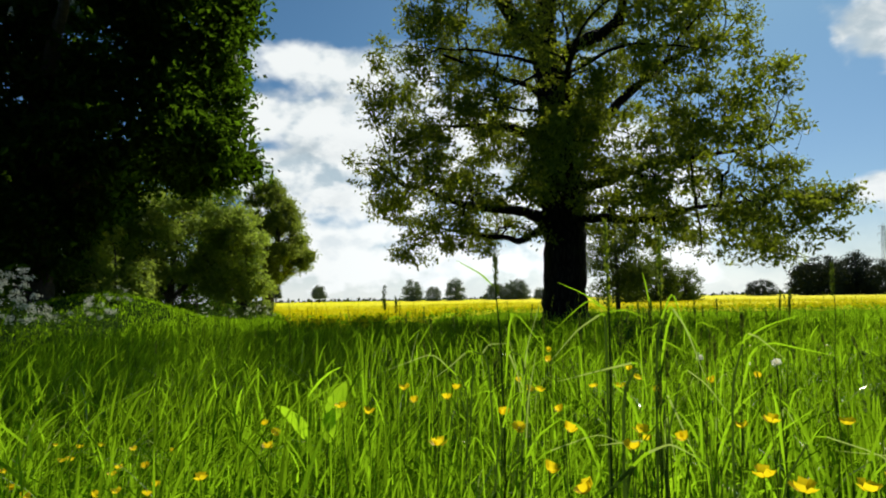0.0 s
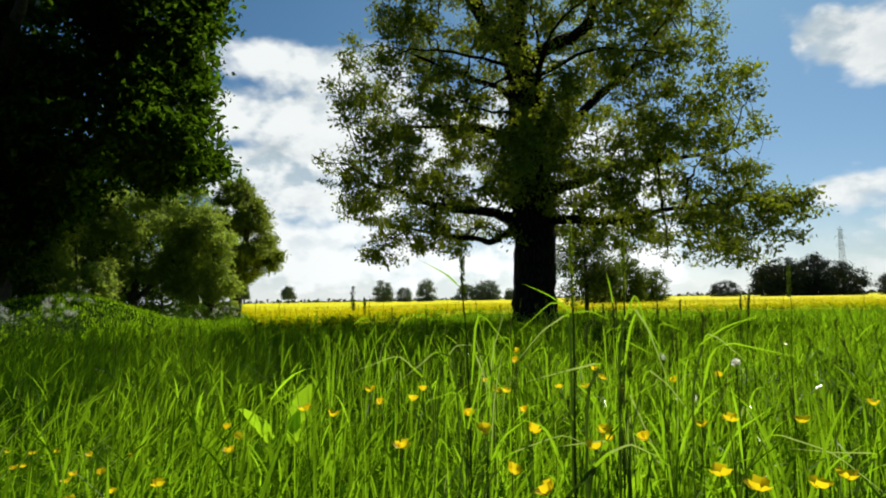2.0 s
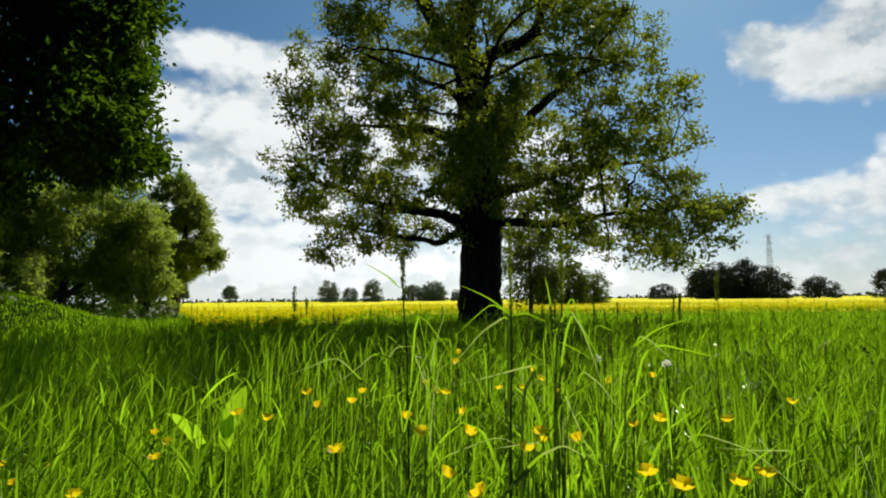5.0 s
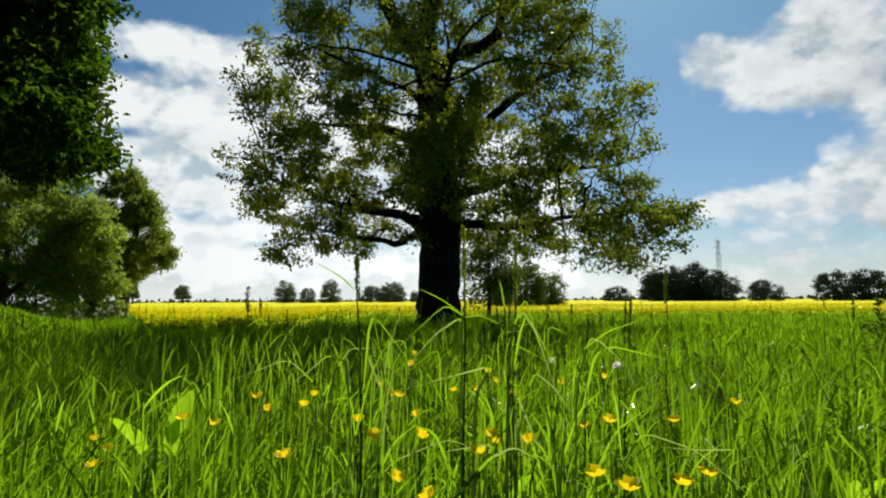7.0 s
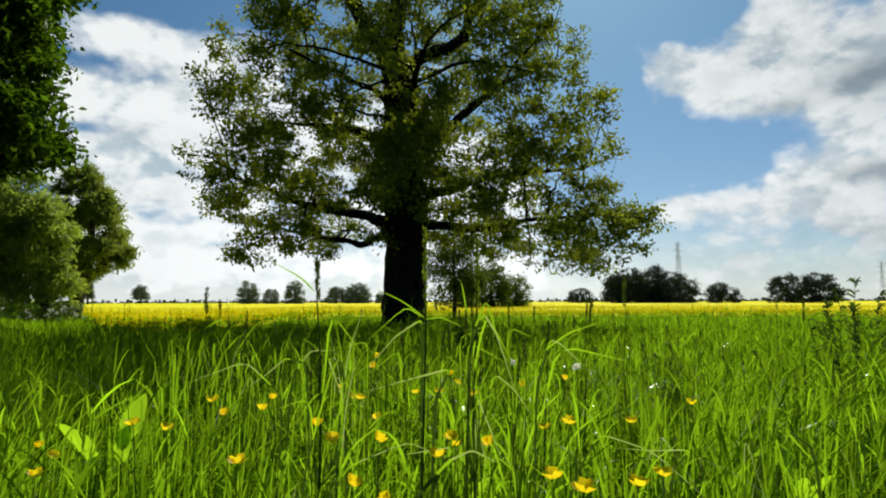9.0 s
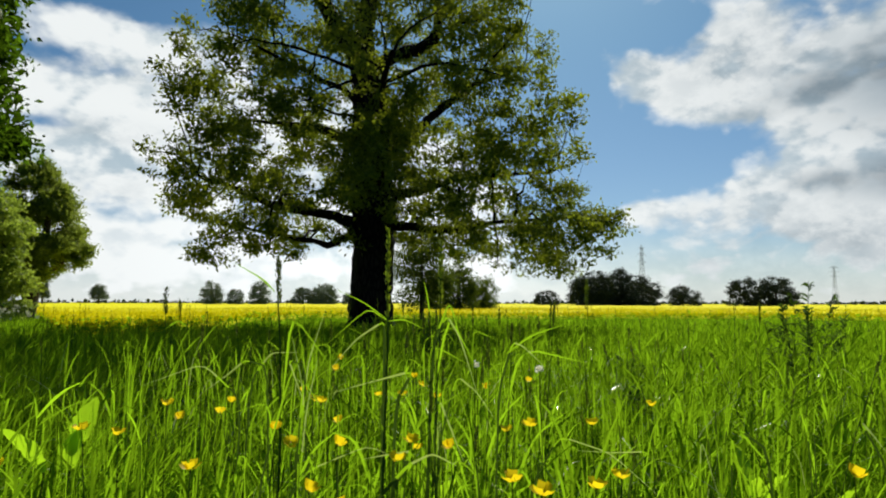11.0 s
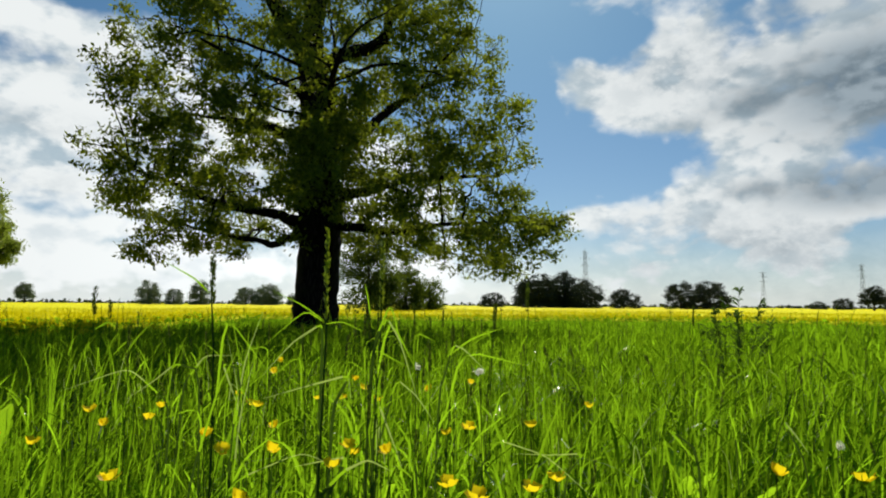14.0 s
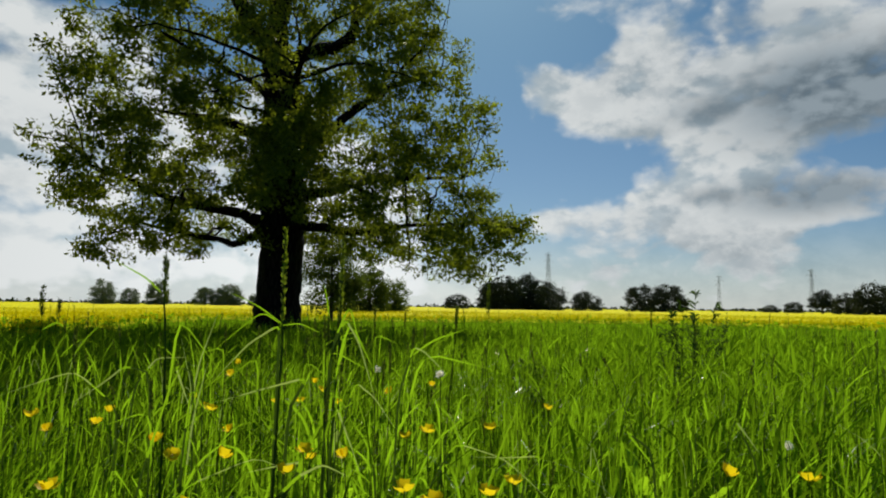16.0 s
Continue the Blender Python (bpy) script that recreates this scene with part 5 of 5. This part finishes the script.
# long snapped and arching blades among the tall stalks: foot, rise, bend, fall, tip, width
LONG_BLADES = [((0.42, 1.40, 0), (0.442, 1.382, 0.836), (0.475, 1.372, 0.930), (0.505, 1.362, 0.876), (0.545, 1.35, 0.745), 0.007, True),
               ((0.32, 1.39, 0), (0.333, 1.389, 0.864), (0.331, 1.390, 0.915), (0.271, 1.401, 0.875), (0.210, 1.409, 0.805), 0.008, True),
               ((0.10, 1.77, 0), (0.082, 1.770, 0.780), (0.021, 1.770, 0.800), (-0.026, 1.769, 0.759), (-0.088, 1.766, 0.715), 0.008, True),
               ((0.60, 1.41, 0), (0.616, 1.405, 0.737), (0.650, 1.391, 0.862), (0.673, 1.380, 0.852), (0.722, 1.358, 0.800), 0.007, True),
               ((0.32, 1.28, 0), (0.333, 1.271, 0.747), (0.369, 1.261, 0.815), (0.289, 1.281, 0.794), (0.200, 1.296, 0.770), 0.009, True),
               ((0.28, 1.13, 0), (0.292, 1.126, 0.607), (0.334, 1.115, 0.688), (0.294, 1.126, 0.683), (0.245, 1.136, 0.675), 0.010, True),
               ((0.20, 1.765, 0), (0.183, 1.765, 0.779), (0.137, 1.768, 0.797), (0.158, 1.766, 0.739), (0.195, 1.764, 0.640), 0.009, True),
               ((0.73, 1.06, 0), (0.741, 1.055, 0.629), (0.773, 1.033, 0.677), (0.719, 1.070, 0.670), (0.660, 1.105, 0.670), 0.006, True),
               ((1.07, 1.03, 0), (1.061, 1.036, 0.656), (1.019, 1.075, 0.697), (1.039, 1.058, 0.664), (1.086, 1.012, 0.585), 0.008, False),
               ((1.58, 1.19, 0), (1.586, 1.195, 0.537), (1.553, 1.237, 0.656), (1.570, 1.216, 0.620), (1.590, 1.190, 0.570), 0.008, True)]
for *pts, width, pale in LONG_BLADES:
    grass_clump(pts[0][:2], [(pts, width, pale)])
grass_clump((0.30, 1.30), [([(0.30, 1.30, 0), (0.34, 1.29, 0.5), (0.40, 1.28, 0.78)], 0.010, False)])
blade_rng = random.Random(12)
CLUMPS = [(-62, 38, 1.1, 4.8, 0.42, 0.68, 26), (-20, -2, 1.15, 1.9, 0.50, 0.80, 6), (-22, -3, 1.3, 2.2, 0.66, 0.90, 3), (-2, 10, 2.3, 3.6, 0.55, 0.82, 14), (-50, -20, 1.3, 3.2, 0.50, 0.74, 10)]
for a0, a1, r0, r1, h0, h1 in [row[:6] for row in CLUMPS for _ in range(row[6])]:
    a, r = radians(blade_rng.uniform(a0, a1)), blade_rng.uniform(r0, r1)
    x, y = -r * math.sin(a), r * math.cos(a)
    rows = []
    for k in range(blade_rng.choice((3, 4, 5))):
        b, reach, h = blade_rng.uniform(0, 6.28), blade_rng.uniform(0.02, 0.17) * (0.5 if r0 == 1.15 else 1.0), blade_rng.uniform(h0, h1)
        dx, dy = math.cos(b) * reach, 0.6 * math.sin(b) * reach
        if blade_rng.random() < 0.42:          # snapped over
            pts = [(x, y, 0), (x + dx * 0.2, y + dy * 0.2, h * 0.8), (x + dx * 0.35, y + dy * 0.35, h), (x + dx, y + dy, h * blade_rng.uniform(0.7, 0.95))]
        else:
            pts = [(x, y, 0), (x + dx * 0.2, y + dy * 0.2, h * 0.5), (x + dx * 0.55, y + dy * 0.55, h * 0.9), (x + dx, y + dy, h * blade_rng.uniform(1.0, 1.1))]
        rows.append((pts, blade_rng.uniform(0.003, 0.007), blade_rng.random() < 0.12))
    grass_clump((x, y), rows)


def dock_plant(place, leaf_rows, seed):
    """A broad-leaved dock: leaf rows are foot, middle and tip in the world, and the width."""
    ob = thing("dock_plant", place, "bright green broad dock leaves standing in the grass", "plant", "dock plants")
    o = np.array(place)
    for pts, w in leaf_rows:
        p = [np.array(q) - o for q in pts]
        V, Q = ribbon(p[1:], w, 0.3, 14, 0.35)
        rng = np.random.default_rng(seed)
        V = V.reshape(-1, 3, 3)
        q = np.linspace(0, 1, 14)
        oval = (np.sin(math.pi * np.clip(q * 0.97 + 0.03, 0, 1) ** 0.85) ** 0.75 * w * 0.5 * (1 + rng.normal(0, 0.05, 14)))[:, None]
        for edge in (0, 2):          # wavy rim round the midrib
            out = V[:, edge] - V[:, 1]
            out /= np.linalg.norm(out, axis=1)[:, None] + 1e-9
            V[:, edge] = V[:, 1] + out * oval + rng.normal(0, 0.0018, (14, 3))
        leaf = part("leaf", Soup().add(V.reshape(-1, 3), Q).mesh("leaf", DOCK, True), ob)
        part("leaf_stalk", Soup().add(*tube(bend(p[0], p[1], 5), np.linspace(0.004, 0.002, 5), 5)).mesh("leaf_stalk", STEM, True), leaf)


dock_plant((-0.50, 1.84, 0.0), [([(-0.50, 1.84, 0), (-0.465, 1.84, 0.52), (-0.51, 1.83, 0.59), (-0.565, 1.82, 0.64)], 0.060),
                                ([(-0.48, 1.86, 0), (-0.425, 1.95, 0.56), (-0.41, 1.95, 0.62), (-0.375, 1.956, 0.69)], 0.062),
                                ([(-0.46, 1.86, 0), (-0.430, 1.93, 0.50), (-0.430, 1.93, 0.56), (-0.410, 1.93, 0.61)], 0.050)], 1)
dock_rng = random.Random(21)
for i in range(7):
    a, r = radians(dock_rng.uniform(-60, 35)), dock_rng.uniform(1.1, 2.6)
    x, y = -r * math.sin(a), r * math.cos(a)
    rows = []
    for k in range(3):
        b = dock_rng.uniform(0, 6.28)
        c, s = math.cos(b) * 0.05, math.sin(b) * 0.05
        h = dock_rng.uniform(0.30, 0.42)
        rows.append(([(x, y, 0), (x + c * 0.4, y + s * 0.4, h), (x + c, y + s, h + 0.07), (x + c * 2, y + s * 2, h + 0.11)], 0.035))
    dock_plant((x, y, 0.0), rows, 30 + i)


def seed_clock(place):
    """A white downy seed head on a bare stem."""
    rng = np.random.default_rng(int(place[0] * 1000) % 97)
    ob = thing("dandelion", (place[0], place[1], 0.0), "white dandelion seed clock on a bare green stem", "flower", "dandelions")
    part("stem", Soup().add(*tube(bend((0.02, 0, 0), (0, 0, place[2]), 6), np.linspace(0.002, 0.0015, 6), 5)).mesh("stem", STEM, True), ob)
    n = 90
    d = rng.normal(0, 1, (n, 3))
    d /= np.linalg.norm(d, axis=1)[:, None]
    V, Q = leaves(np.array([0, 0, place[2]]) + d * 0.007, 1, 0.001, 0.006, rng, 1.0, 0.7)
    tagged(part("seed_clock", Soup().add(V, Q).mesh("seed_clock", DOWN), ob), kind="stuff")


for p in ((0.691, 1.77, 0.77), (0.778, 1.512, 0.783), (1.65, 1.15, 0.60)):
    seed_clock(p)


def tall_weed(place, stems, seed, label="tall dark leafy weed clump rising above the grass"):
    """An upright leafy weed clump above the grass."""
    rng = np.random.default_rng(seed)
    ob = thing("tall_weed", place, label, "weed", "weed clumps")
    for sx, sy, h in stems:
        line = bend((sx * 0.3, sy * 0.3, 0), (sx, sy, h), 9, 0.0, 0.008, rng)
        st = part("stem", Soup().add(*tube(line, np.linspace(0.005, 0.0015, 9), 5)).mesh("stem", STEM, True), ob)
        s = Soup()
        for k in range(44):
            f = rng.uniform(0.3, 1.0)
            p = np.array([np.interp(f * 8, np.arange(9), line[:, c]) for c in range(3)])
            a = rng.uniform(0, 6.28)
            r = rng.uniform(0.04, 0.10) * (1.2 - f * 0.6)
            s.add(*ribbon([p, p + [math.cos(a) * r * 0.6, math.sin(a) * r * 0.6, 0.03], p + [math.cos(a) * r, math.sin(a) * r, rng.uniform(-0.02, 0.05)]], 0.016, 0.2, 5))
        tagged(part("foliage", s.mesh("foliage", WEED), st), kind="stuff")


tall_weed((3.78, 3.46, 0.0), [(0.10, 0.0, 1.12), (0.0, 0.06, 1.02), (-0.12, 0.04, 0.94), (0.03, -0.04, 0.90), (0.20, -0.10, 1.0), (-0.05, 0.10, 0.98), (0.14, 0.05, 0.92), (0.24, -0.16, 0.86), (-0.20, 0.12, 0.82)], 5)
# low dark weeds added where the long grass has shadowy hollows
weed_rng = random.Random(33)
for i, (x, y, wide, high, stems) in enumerate([(1.80, 6.05, 0.42, 0.68, 16), (2.20, 3.20, 0.16, 0.44, 7), (2.98, 4.40, 0.24, 0.50, 9), (6.3, 5.7, 0.45, 0.70, 12)]):
    rows = [(weed_rng.gauss(0, wide * 0.5), weed_rng.gauss(0, wide * 0.4), high * weed_rng.uniform(0.75, 1.05)) for _ in range(stems)]
    tall_weed((x, y, 0.0), rows, 70 + i, "added low dark green weeds standing in for shadow patches in the long grass")


def cow_parsley(x, y, top, seed):
    """A white umbelled plant."""
    rng = np.random.default_rng(seed)
    g0 = float(land(x, y))
    h = top - g0
    ob = thing("cow_parsley", (x, y, g0), "white-flowered cow parsley at the shaded bank", "plant", "cow parsley")
    part("stem", Soup().add(*tube(bend((0, 0, -0.03), (0, 0, h * 0.92), 6, 0, 0.01, rng), np.linspace(0.008, 0.003, 6), 5)).mesh("stem", STEM, True), ob)
    for k in range(7):
        a, r = rng.uniform(0, 6.28), rng.uniform(0.03, 0.34)
        c = np.array([math.cos(a) * r, math.sin(a) * r, h - rng.uniform(0, 0.45) - 0.4 * r])
        br = part("umbel_stalk", Soup().add(*tube(bend((0, 0, h * 0.55), c, 5, 0, 0.01, rng), np.full(5, 0.003), 4)).mesh("umbel_stalk", STEM, True), ob)
        V, Q = leaves(c + rng.normal(0, 1, (60, 3)) * [0.034, 0.034, 0.024], 1, 0.005, 0.024, rng, 0.8, 0.9)
        tagged(part("umbel", Soup().add(V, Q).mesh("umbel", WHITE), br, "flat white flower umbel"), kind="stuff")
    V, Q = leaves(np.array([[0, 0, h * 0.3], [0, 0, h * 0.5]]), 90, 0.20, 0.09, rng, 0.9, 0.35)
    tagged(part("foliage", Soup().add(V, Q).mesh("foliage", WEED), ob), kind="stuff")


PARSLEY = [(37.5, 3.4, 9.5), (38.6, 2.4, 9.0), (37.0, 1.9, 10.0), (39.4, 3.0, 9.6), (35.4, 1.1, 12.5), (34.4, 0.6, 13.0), (32.4, 1.3, 15.5), (31.2, 0.9, 15.0),
           (30.2, 1.6, 20.0), (18.7, -0.2, 29), (19.6, -0.35, 28), (21.1, -0.4, 28), (17.9, -0.15, 30), (23.4, -0.1, 27)]
for i, (az, el, r) in enumerate(PARSLEY):
    cow_parsley(-r * math.sin(radians(az)), r * math.cos(radians(az)), 0.95 + r * math.tan(radians(el)), 60 + i)
